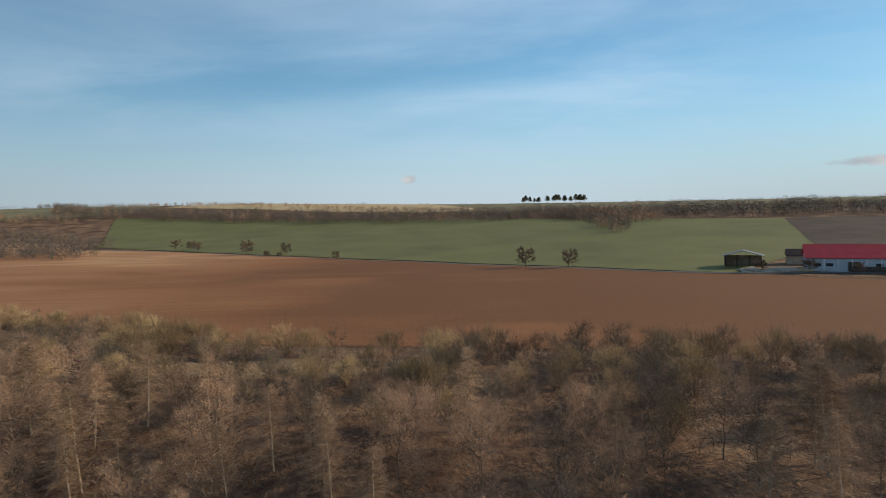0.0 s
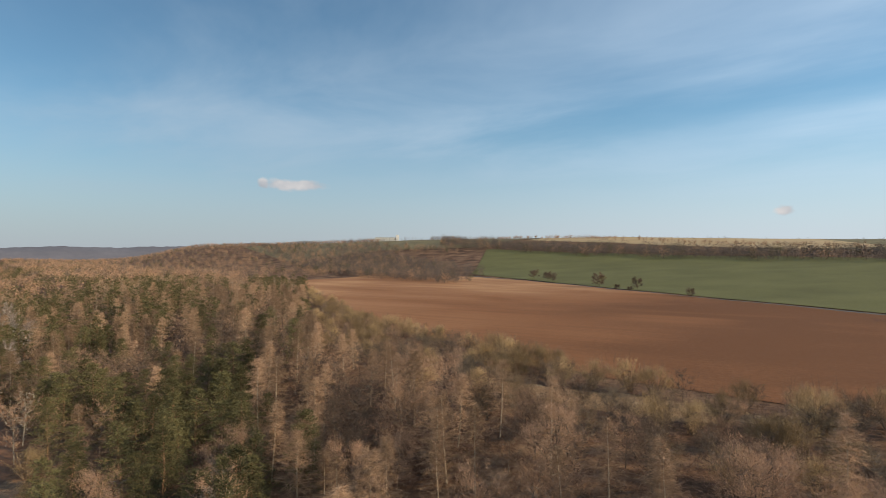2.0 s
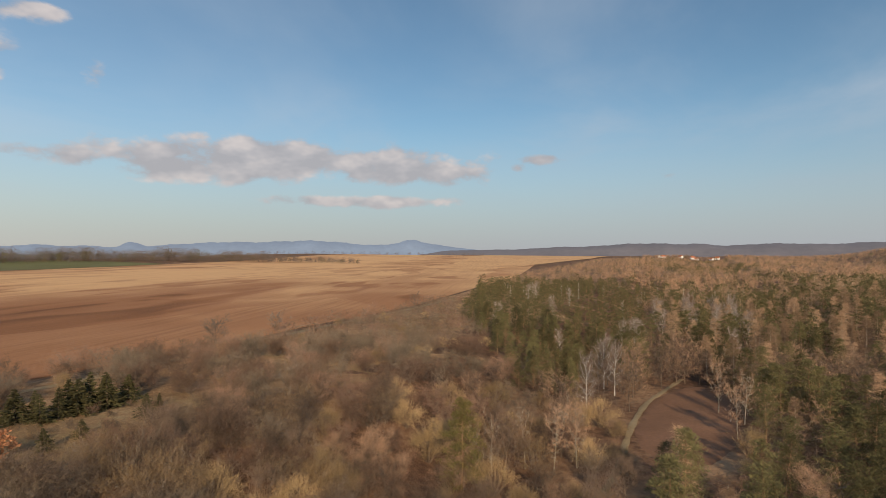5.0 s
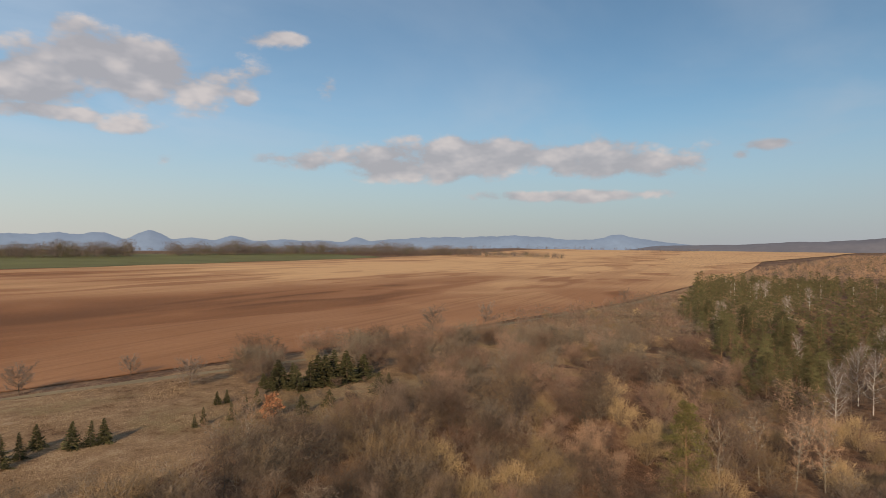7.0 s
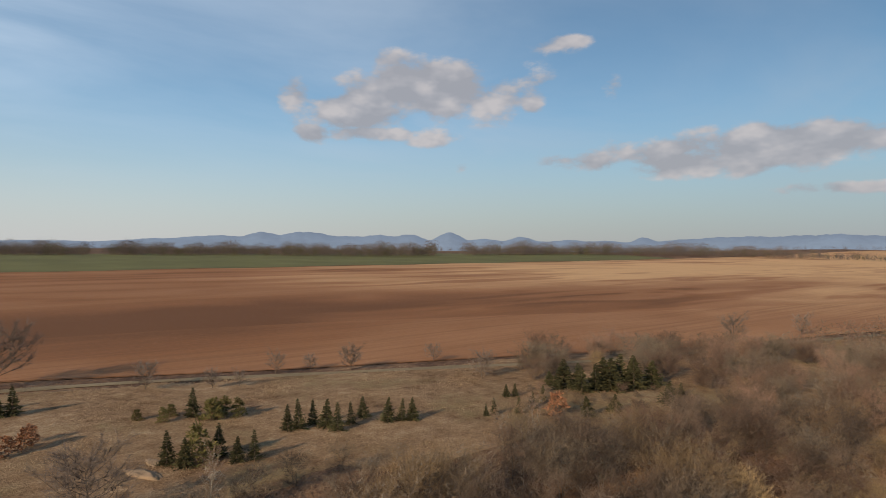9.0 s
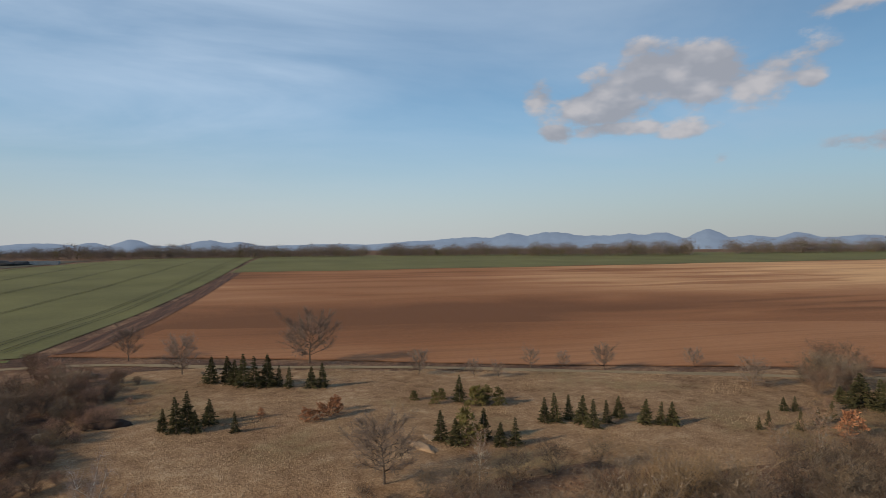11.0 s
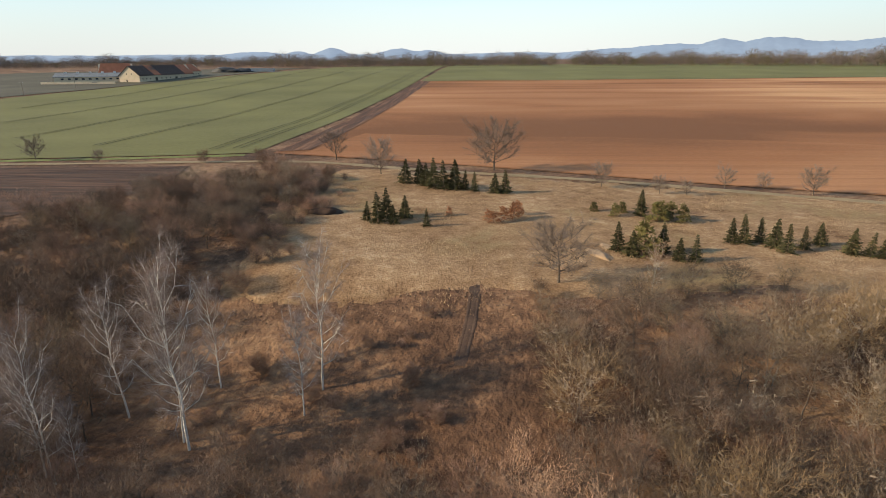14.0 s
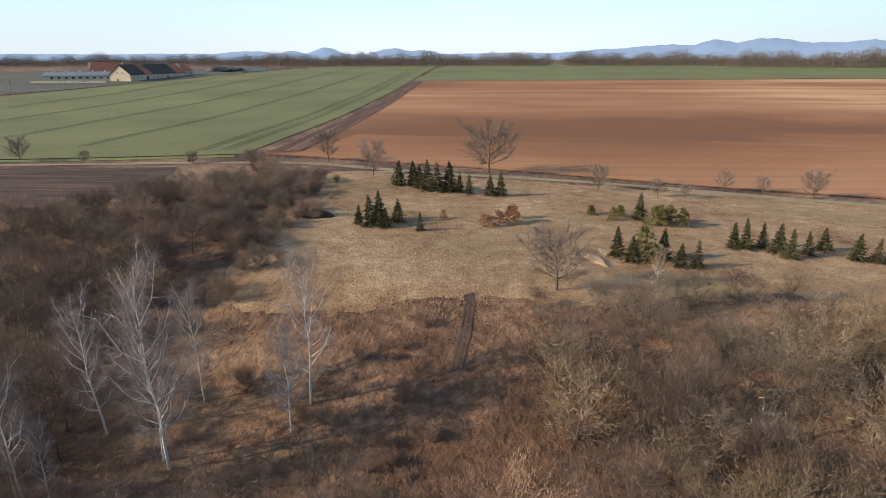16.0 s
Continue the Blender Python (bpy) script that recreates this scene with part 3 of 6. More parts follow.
def wobble(x, y, k=1.0):
    return (np.sin(x * 0.21 + 1.7 * np.sin(y * 0.13)) + np.sin(y * 0.27 + 1.4 * np.sin(x * 0.17 + 1)) + 0.6 * np.sin(x * 0.71 + y * 0.53) + 0.4 * np.sin(x * 1.7 - y * 1.3)) * k


def clearing_zone(x, y):
    top = np.minimum(np.interp(x, [-120, -61, -10, 30, 52], [-84, -106, -122, -136, -150]) * -1 - 3 + y, 99)
    rim = -58.5 - 0.10 * np.maximum(x, 0) + 0.06 * np.minimum(x + 30, 0) + np.interp(x, [-112, -60, -42, -32], [12.0, 12.0, 11.0, 0.0]) - y
    return np.minimum.reduce([top, rim, 30.5 - x, x + 112 + 0.7 * (y + 62)]) + wobble(x, y, 0.9) + wobble(x * 2.3 + 5, y * 2.1, 0.5)



def plot_zone(x, y):
    u, v = (x + 123) * -0.938 + (y - 37) * 0.347, (x + 123) * 0.347 + (y - 37) * 0.938
    return (1 - np.sqrt((u / 31) ** 2 + (v / 9.0) ** 2)) * 9 + wobble(x, y, 0.25)


def opening_zone(x, y):
    return (1 - np.sqrt(((x + 34) / 24) ** 2 + ((y - 101) / 7) ** 2)) * 7 + wobble(x, y, 0.8)


patch("ploughed_plot", -158, -88, 14, 60, 1.2, plot_zone, MAT["plot_soil"], "small brown ploughed plot enclosed by trees", 0.12, "field")
field("meadow_slope_far", [(-326, 36), (-640, 50), (-640, 18), (-326, -33)], MAT["grass"], "dry grassy strip along the field edge", 0.05, "meadow")


def slope_edge(x, y):
    low = -62 - AXIS_N[0] * x - AXIS_N[1] * y + wobble(x * 0.5, y * 0.5, 7.0)
    top = y + np.interp(-x, [61, 150, 280, 340], [107, 74, 40, 31])
    return np.minimum.reduce([low, top, -56 - x - 0.3 * (y + 80) + wobble(x, y, 1.5), x + 330])


patch("meadow_slope", -332, -48, -96, 40, 2.4, slope_edge, MAT["grass"], "dry grassy slope below the field, half grown over", 0.06)
patch("litter_opening", -62, -6, 90, 112, 1.2, opening_zone, MAT["grass"], "opening at the wood edge with pale dry litter", 0.1)


def ribbon(name, pts, width, material, label, lift=0.16, category="track"):
    """A track that follows the ground along a smooth line."""
    pts = np.asarray(pts, float)
    t = np.linspace(0, len(pts) - 1, (len(pts) - 1) * 24 + 1)
    line = np.stack([np.interp(t, np.arange(len(pts)), pts[:, k]) for k in (0, 1)], -1)
    for _ in range(60):
        line[1:-1] = (line[:-2] + line[1:-1] * 2 + line[2:]) / 4
    d = np.gradient(line, axis=0)
    side = np.stack([-d[:, 1], d[:, 0]], -1) / np.linalg.norm(d, axis=1, keepdims=True)
    wob = 1 + 0.14 * np.sin(t * 7.1) + 0.1 * np.sin(t * 17.3)
    cols = []
    for k in (-0.5, -0.25, 0.0, 0.25, 0.5):
        p = line + side * (k * width * wob)[:, None]
        cols.append(np.concatenate([p, (height(p[:, 0], p[:, 1]) + lift - 0.05 * (abs(k) == 0.5))[:, None]], 1))
    v = np.stack(cols, 1).reshape(-1, 3)
    i, j = np.meshgrid(np.arange(len(line) - 1), np.arange(4), indexing="ij")
    f = np.stack([i * 5 + j, i * 5 + j + 1, (i + 1) * 5 + j + 1, (i + 1) * 5 + j], -1).reshape(-1, 4)
    return tagged(new(name, mesh_from(name, v, f, material)), label, category, kind="structure")


ribbon("road", [(330, 108), (196, 208), (145, 231), (108, 240), (-35, 346), (-243, 508), (-420, 618)], 4.5, MAT["asphalt"], "narrow grey country road between the fields", 0.22, "road")
ribbon("path_plot", [(-80, 12), (-90, 16.5), (-102, 20), (-117, 24.5), (-134, 31), (-148, 39), (-160, 46)], 1.2, MAT["track"], "pale worn grass path round the small plot", 0.2)
ribbon("track_south", [(330, -97), (220, -117), (112, -135.5), (70, -140), (40, -140), (10, -126), (-25, -118), (-62, -102), (-104, -82), (-152, -71), (-282, -36), (-420, -10)], 2.6, MAT["track"],
       "pale grassy farm track along the field edge", 0.15)
ribbon("verge", [(330, -101.5), (200, -125), (117, -140), (86, -145.5), (60, -150)], 3.0, MAT["verge"], "bright green grass verge beside the wheat", 0.12, "verge")
patch("clearing", -112, 34, -128, -54, 1.0, clearing_zone, MAT["grass"], "clearing of dry beige grass with greener patches", 0.10)
field("pasture_upper", [(-231, 1081), (1102, 395), (1486, 1142), (153, 1828)], MAT["pasture"], "dry olive pasture behind the wood on the ridge", 0.25)
field("pasture_west", [(-560, 960), (-900, 800), (-1500, 1150), (-1000, 1700), (-640, 1500)], MAT["pasture"], "dry pasture between the woods on the far slope", 0.25)
field("stubble_field_upper", [(-560, 1150), (-60, 960), (60, 1020), (-60, 1450), (-620, 1500)], MAT["stubble"], "pale stubble field near the top of the ridge", 0.4)



def mountain(name, az0, az1, dist, peaks, material, label):
    """Far hills: a solid ridge along a circle; peaks as azimuth, height in degrees and width."""
    az = np.linspace(az0, az1, int((az1 - az0) * 4) + 1)
    el = np.full_like(az, 0.36)
    for a, h, w in peaks:
        el = (el ** 6 + (h * np.exp(-np.abs((az - a) / (1.25 * w)) ** 2.0)) ** 6) ** (1 / 6)
    el = el * (1 + 0.025 * np.sin(az * 2.1) + 0.02 * np.sin(az * 5.7) + 0.012 * np.sin(az * 13.3))
    fade = smooth(az0, az0 + 3, az) * (1 - smooth(az1 - 3, az1, az))
    top = np.tan(np.radians(el * fade)) * dist + 25
    rows = []
    for k, hf in ((-260, 0.0), (-120, 0.55), (0, 1.0), (130, 0.5), (260, 0.0)):
        r = dist + k
        z = np.where(hf == 0, -5.0, top * hf)
        rows.append(np.stack([-np.sin(np.radians(az)) * r, np.cos(np.radians(az)) * r, z], -1))
    n = len(az)
    v = np.concatenate(rows)
    i, j = np.meshgrid(np.arange(4), np.arange(n - 1), indexing="ij")
    f = np.stack([i * n + j, i * n + j + 1, (i + 1) * n + j + 1, (i + 1) * n + j], -1).reshape(-1, 4)
    me = mesh_from(name, v, f, material)
    me.polygons.foreach_set("use_smooth", np.ones(len(f), bool))
    return tagged(new(name, me), label, "hills", kind="structure")


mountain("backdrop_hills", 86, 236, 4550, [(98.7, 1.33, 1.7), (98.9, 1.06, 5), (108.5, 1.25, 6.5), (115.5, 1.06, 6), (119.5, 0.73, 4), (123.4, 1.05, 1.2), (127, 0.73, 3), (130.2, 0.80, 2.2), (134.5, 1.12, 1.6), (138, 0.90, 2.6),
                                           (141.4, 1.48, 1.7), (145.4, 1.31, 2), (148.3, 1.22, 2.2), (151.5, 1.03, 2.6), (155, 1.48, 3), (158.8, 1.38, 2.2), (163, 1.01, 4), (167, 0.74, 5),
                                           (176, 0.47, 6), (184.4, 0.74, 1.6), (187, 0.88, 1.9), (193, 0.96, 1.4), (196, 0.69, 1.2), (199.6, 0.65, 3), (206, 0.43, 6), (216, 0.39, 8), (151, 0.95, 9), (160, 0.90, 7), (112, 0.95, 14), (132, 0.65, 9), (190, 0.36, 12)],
         MAT["far"], "blue volcanic hills on the horizon with painted-in haze")
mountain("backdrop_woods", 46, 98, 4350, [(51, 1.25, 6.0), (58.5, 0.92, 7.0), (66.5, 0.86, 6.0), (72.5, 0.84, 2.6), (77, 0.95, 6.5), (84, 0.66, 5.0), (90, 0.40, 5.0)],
         MAT["far_woods"], "wooded hills on the western horizon, dulled by painted-in haze")

# ---- plants: generators ----


def joined_material(name):
    """The same matter for plants joined in one mesh, even from end to end."""
    m = MAT[name].copy()
    m.name = MAT[name].name + "_in_the_mass"
    nodes = m.node_tree.nodes
    for info in [k for k in nodes if k.type == "OBJECT_INFO"]:
        for link in list(info.outputs["Random"].links):
            socket = link.to_socket
            m.node_tree.links.remove(link)
            socket.default_value = 0.5
        nodes.remove(info)
    return m


for key in ("wood", "twig", "larch_bark", "larch_twig", "pine_bark", "needle", "birch_twig", "shrub_twig", "red_twig", "willow_twig", "dark_bark", "dark_twig"):
    MAT[key + "_mass"] = joined_material(key)


class Geo:
    """Triangles gathered as arrays."""

    def __init__(self):
        self.v, self.f, self.n = [], [], 0

    def add(self, v, f):
        self.v.append(np.asarray(v, float))
        self.f.append(np.asarray(f, int) + self.n)
        self.n += len(v)

    def arrays(self):
        return np.concatenate(self.v), np.concatenate(self.f)

    def mesh(self, name):
        return mesh_from(name, *self.arrays())


def unit(a):
    return a / (np.linalg.norm(a, axis=-1, keepdims=True) + 1e-9)


def tube(g, pts, radii, sides=4):
    pts, radii = np.asarray(pts, float), np.asarray(radii, float)
    d = unit(np.gradient(pts, axis=0))
    side = unit(np.cross(d, np.array([0.31, 0.87, 0.38])))
    up = np.cross(side, d)
    a = np.arange(sides) * 2 * np.pi / sides
    ring = pts[:, None] + radii[:, None, None] * (np.cos(a)[None, :, None] * side[:, None] + np.sin(a)[None, :, None] * up[:, None])
    k, s = np.meshgrid(np.arange(len(pts) - 1), np.arange(sides), indexing="ij")
    t = (s + 1) % sides
    p, q, r, u = k * sides + s, k * sides + t, (k + 1) * sides + t, (k + 1) * sides + s
    g.add(ring.reshape(-1, 3), np.concatenate([np.stack([p, q, r], -1).reshape(-1, 3), np.stack([p, r, u], -1).reshape(-1, 3)]))


def slivers(g, base, way, width, rng):
    """One thin pointed triangle for each base and way."""
    n = len(base)
    side = unit(np.cross(way, rng.normal(size=(n, 3)))) * (np.broadcast_to(width, n) / 2)[:, None]
    v = np.stack([base - side, base + side, base + way], 1).reshape(-1, 3)
    g.add(v, np.arange(3 * n).reshape(-1, 3))


def blades(g, base, way, width, rng):
    """Leaf-shaped: two triangles for each base and way, widest in the middle."""
    n = len(base)
    side = unit(np.cross(way, rng.normal(size=(n, 3)))) * (np.broadcast_to(width, n) / 2)[:, None]
    mid = base + way * 0.45
    v = np.stack([base, mid - side, base + way, mid + side], 1).reshape(-1, 3)
    o = np.arange(n)[:, None] * 4
    g.add(v, np.concatenate([o + [0, 1, 2], o + [0, 2, 3]]))


def bare_tree(seed, h, w, low=0.3, limbs=16, subs=6, twigs=7, lean=0.25, rise=0.9, tw=0.028, stems=1, trunk=0.014, droop=0.0, tl=0.11, core=0, dome=0):
    """A leafless tree: trunk, limbs, branches and a haze of twigs."""
    rng = np.random.default_rng(seed)
    wood, twig = Geo(), Geo()
    for st in range(stems):
        off = rng.normal(0, 0.03 * h if stems > 1 else 0.0, 3) * [1, 1, 0]
        tip = np.array([rng.normal(0, lean), rng.normal(0, lean), 0]) * h * (0.16 if stems == 1 else 0.3)
        k = np.linspace(0, 1, 7)[:, None]
        coarse = stems > 1
        hh = h * (1 if st == 0 else rng.uniform(0.75, 0.97))
        pts = off + k * [0, 0, hh * 0.90] + k ** 1.7 * tip + rng.normal(0, 0.012 * h, (7, 3)) * [1, 1, 0] * np.sin(k * 3.1)
        sel = [0, 2, 4, 6] if coarse else list(range(7))
        tube(wood, pts[sel], ((trunk * h + 0.012) * (1 - 0.98 * k[:, 0]) + 0.004)[sel], 3 if coarse else 5)
        bases, ways = [], []
        for i in range(limbs):
            f = low + (0.98 - low) * (i + rng.random()) / limbs
            j = f * 6
            a = pts[int(j)] + (pts[min(int(j) + 1, 6)] - pts[int(j)]) * (j % 1)
            ang = i * 2.4 + rng.uniform(-0.5, 0.5)
            reach = 0.5 * w * (0.35 + 0.65 * math.sin(math.pi * min(1, (1.06 - f) / (1.06 - low)) ** 0.8 * 0.62)) * rng.uniform(0.75, 1.2)
            up = rise * reach * rng.uniform(0.6, 1.2) * (0.5 + 0.8 * f)
            flat = np.array([math.cos(ang), math.sin(ang), 0])
            end = a + flat * reach + [0, 0, up - droop * reach]
            mid = (a + end) / 2 + flat * reach * 0.08 - [0, 0, 0.10 * up] + rng.normal(0, 0.05 * reach, 3)
            r0 = (trunk * h * 0.42) * (1 - 0.75 * f) + 0.012
            if coarse:
                tube(wood, [a, mid, end], [r0 * 0.8, r0 * 0.5, 0.005], 3)
            else:
                tube(wood, [a, mid, end], [r0, r0 * 0.6, 0.006], 3)
            t = rng.uniform(0.18, 1.0, subs)[:, None]
            sb = np.where(t < 0.5, a + (mid - a) * t * 2, mid + (end - mid) * (t * 2 - 1))
            sw = unit(unit(end - a) + rng.normal(0, 0.55, (subs, 3)) + [0, 0, 0.25 - droop]) * reach * rng.uniform(0.25, 0.6, (subs, 1))
            bases.append(sb)
            ways.append(sw)
        b, d = np.concatenate(bases), np.concatenate(ways)
        slivers(wood, b, d, 0.012 + 0.0028 * h, rng)
        t = rng.uniform(0.1, 1.05, (len(b), twigs, 1))
        tb = (b[:, None] + d[:, None] * t).reshape(-1, 3)
        dd = np.repeat(unit(d), twigs, 0)
        twd = unit(dd + rng.normal(0, 0.85, dd.shape) + [0, 0, 0.15 - 1.2 * droop]) * (tl * h * 0.35 + 0.42) * rng.uniform(0.5, 1.3, (len(dd), 1))
        slivers(twig, tb, twd, tw, rng)
        if dome:                                   # rounded lobes of fine twigs round the limb ends
            ends = (b + d)[rng.integers(len(b), size=30)]
            p = ends[rng.integers(30, size=dome)] + rng.normal(0, 0.10 * w, (dome, 3))
            o = unit(unit(p - [0, 0, 0.35 * h]) + rng.normal(0, 0.60, (dome, 3)) + [0, 0, 0.30])
            slivers(twig, p, o * (0.030 * h + 0.26) * rng.uniform(0.5, 1.3, (dome, 1)), tw, rng)
        shade_core(wood, b * [0.8, 0.8, 1] - [0, 0, 0.04 * h], core, 0.10 * h, 0.03 * h, 0.010 * h + 0.05, rng)
    return wood, twig


def shade_core(g, around, count, size, loose, width, rng):
    """Crossing inner slivers, dense and dark, round given points, added to block light."""
    if count:
        p = around[rng.integers(len(around), size=count)] + rng.normal(0, loose, (count, 3))
        d = unit(rng.normal(size=(count, 3)) + [0, 0, 0.4]) * size * rng.uniform(0.6, 1.3, (count, 1))
        slivers(g, p - d * 0.4, d, width, rng)


def bush(seed, h, w, stems=15, twigs=70, tw=0.021, flare=1.0, dome=4000, core=260, up=0.2):
    """A bush: thin stems fanning up from one foot, twigs thickening towards the tips."""
    rng = np.random.default_rng(seed)
    wood, twig = Geo(), Geo()
    for i in range(stems):
        ang = i * 2.4 + rng.uniform(-0.4, 0.4)
        out = w * 0.5 * math.sqrt((i + 0.5) / stems) * rng.uniform(0.8, 1.15)
        top = h * (1.0 - 0.38 * (i / stems) ** 1.5) * rng.uniform(0.82, 1.05)
        flat = np.array([math.cos(ang), math.sin(ang), 0.0])
        a = flat * 0.05 * w
        mid = flat * out * 0.42 * flare + [0, 0, top * 0.5] + rng.normal(0, 0.04 * h, 3)
        end = flat * out + [0, 0, top]
        tube(wood, [a, mid, end], [0.030 + 0.006 * h, 0.026, 0.006], 3)
        t = rng.uniform(0.18, 1.0, (twigs, 1)) ** 0.75
        p = np.where(t < 0.5, a + (mid - a) * t * 2, mid + (end - mid) * (t * 2 - 1))
        d = unit(unit(end - mid) + flat * 0.15 + rng.normal(0, 0.55, (twigs, 3)) + [0, 0, 0.3])
        slivers(twig, p, d * (0.10 * h + 0.12) * rng.uniform(0.45, 1.3, (twigs, 1)) * (1.3 - 0.5 * t), tw, rng)
    # outer twigs: lobes that together make an uneven dome
    lobes = unit(rng.normal(size=(9, 3)) * [1, 1, 0.8] + [0, 0, 0.15])
    p = lobes[rng.integers(9, size=dome)] * rng.uniform(0.45, 0.88, (dome, 1)) + rng.normal(0, 0.17, (dome, 3))
    p = p * [w * 0.52, w * 0.52, h * 0.46] + [0, 0, h * 0.50]
    p[:, 2] = np.maximum(p[:, 2], 0.15)
    inner = (p - [0, 0, h * 0.5]) * 0.66 + [0, 0, h * 0.44]
    shade_core(wood, inner * [0.8, 0.8, 0.9], core // 2, 0.16 * h, 0.03 * h, 0.10, rng)
    d = unit(unit(p - [0, 0, 0.25 * h]) + rng.normal(0, 0.62, (dome, 3)) + [0, 0, up])
    slivers(twig, p - d * 0.05 * h, d * (0.065 * h + 0.16) * rng.uniform(0.5, 1.3, (dome, 1)), tw, rng)
    p = lobes[rng.integers(9, size=60)] * [0.4 * w, 0.4 * w, 0.25 * h] + rng.normal(0, 0.08 * w, (60, 3)) + [0, 0, 0.55 * h]
    d = unit(rng.normal(0, 0.25, (60, 3)) + [0, 0, 1.0]) * h * rng.uniform(0.25, 0.5, (60, 1))
    slivers(wood, p, d, tw * 1.6, rng)
    return wood, twig


def larch_tree(seed, h, w, limbs=52, twigs=16, tw=0.035):
    """A leafless larch: straight trunk, flat drooping branches with fine side twigs."""
    rng = np.random.default_rng(seed)
    wood, twig = Geo(), Geo()
    k = np.linspace(0, 1, 6)[:, None]
    pts = k * [0, 0, h] + rng.normal(0, 0.04, (6, 3)) * [1, 1, 0]
    tube(wood, pts, 0.0105 * h * (1 - 0.95 * k[:, 0]) + 0.010, 5)
    b, d = [], []
    for i in range(limbs):
        f = 0.12 + 0.87 * (i / limbs) ** 0.85
        ang = i * 2.4 + rng.uniform(-0.4, 0.4)
        reach = (w * 0.5 * (1 - f) ** 0.72 + 0.28) * rng.uniform(0.7, 1.15)
        a = np.array([0, 0, f * h])
        way = np.array([math.cos(ang), math.sin(ang), rng.uniform(-0.35, 0.35)]) * reach
        tube(twig, [a, a + way], [0.024, 0.006], 3)
        b.append(np.repeat(a[None], twigs, 0))
        d.append(np.repeat(way[None], twigs, 0))
    b, d = np.concatenate(b), np.concatenate(d)
    t = rng.uniform(0.12, 1.0, (len(b), 1))
    flat = unit(np.cross(d, [0, 0, 1.0])) * rng.choice([-1, 1], (len(b), 1))
    way = unit(unit(d) * 0.7 + flat * rng.uniform(0.2, 1.0, (len(b), 1)) + rng.normal(0, 0.6, d.shape) + [0, 0, -0.1])
    slivers(twig, b + d * t, way * (0.09 * w + 0.32) * rng.uniform(0.5, 1.2, (len(b), 1)), tw, rng)
    return wood, twig


def pine_tree(seed, h, w, clumps=26, needles=60, low=0.35, size=0.5, nw=0.13, fine=False):
    """A pine: bare lower trunk, layered clumps of needles."""
    rng = np.random.default_rng(seed)
    wood, leaf = Geo(), Geo()
    k = np.linspace(0, 1, 6)[:, None]
    pts = k * [0, 0, h * 0.95] + rng.normal(0, 0.08, (6, 3)) * [1, 1, 0]
    tube(wood, pts, 0.013 * h * (1 - 0.85 * k[:, 0]) + 0.015, 5)
    for i in range(clumps):
        f = low + (1 - low) * (i + 0.4) / clumps
        ang = i * 2.4 + rng.uniform(-0.4, 0.4)
        reach = w * 0.5 * (1.0 - f) ** 0.55 * rng.uniform(0.55, 1.15)
        c = np.array([math.cos(ang) * reach, math.sin(ang) * reach, f * h + rng.uniform(-0.2, 0.3)])
        tube(wood, [[0, 0, f * h - 0.12 * h * (1 - f)], c * [0.55, 0.55, 1] - [0, 0, 0.15], c], [0.045, 0.03, 0.01], 3)
        r = (0.20 * w) * (1.15 - 0.55 * f) * rng.uniform(0.8, 1.25)
        p = rng.normal(size=(needles, 3))
        p = unit(p) * rng.random((needles, 1)) ** 0.45 * r * [1, 1, 0.5]
        way = unit(p + rng.normal(0, 0.35 * r, p.shape) + [0, 0, 0.35 * r]) * size * rng.uniform(0.6, 1.3, (needles, 1))
        (slivers if fine else blades)(leaf, c + p, way, nw, rng)
    return wood, leaf


def spruce_tree(seed, h, w, tiers=17, arms=9, side=8):
    """A young spruce: a cone of downswept boughs with side sprays."""
    rng = np.random.default_rng(seed)
    wood, leaf = Geo(), Geo()
    tube(wood, [[0, 0, 0], [0, 0, h * 0.5], [0, 0, h * 0.98]], [0.02 * h, 0.012 * h, 0.004], 5)
    b, d = [], []
    for i in range(tiers):
        f = 0.04 + 0.93 * i / tiers
        for j in range(arms):
            ang = j * 2 * math.pi / arms + i * 0.7 + rng.uniform(-0.25, 0.25)
            reach = (w * 0.55 * (1 - f) ** 1.05 + 0.03) * rng.uniform(0.65, 1.2)
            b.append([0, 0, f * h + rng.uniform(0, 0.5) * h / tiers])
            d.append([math.cos(ang) * reach, math.sin(ang) * reach, reach * rng.uniform(-0.35, 0.12)])
    b, d = np.array(b), np.array(d)
    blades(leaf, b, d, 0.16 * w * 0.5 + 0.04, rng)
    t = rng.uniform(0.25, 1.0, (len(b), side, 1))
    p = (b[:, None] + d[:, None] * t).reshape(-1, 3)
    dd = np.repeat(d, side, 0)
    way = unit(unit(dd) + rng.normal(0, 0.45, dd.shape) + [0, 0, -0.15]) * (np.linalg.norm(dd, axis=1, keepdims=True) * 0.42 + 0.04) * rng.uniform(0.6, 1.2, (len(dd), 1))
    blades(leaf, p, way, 0.03 * w + 0.035, rng)
    top = np.array([[0, 0, h * 0.9]])
    slivers(leaf, top, np.array([[0, 0, h * 0.11]]), 0.06, rng)
    return wood, leaf


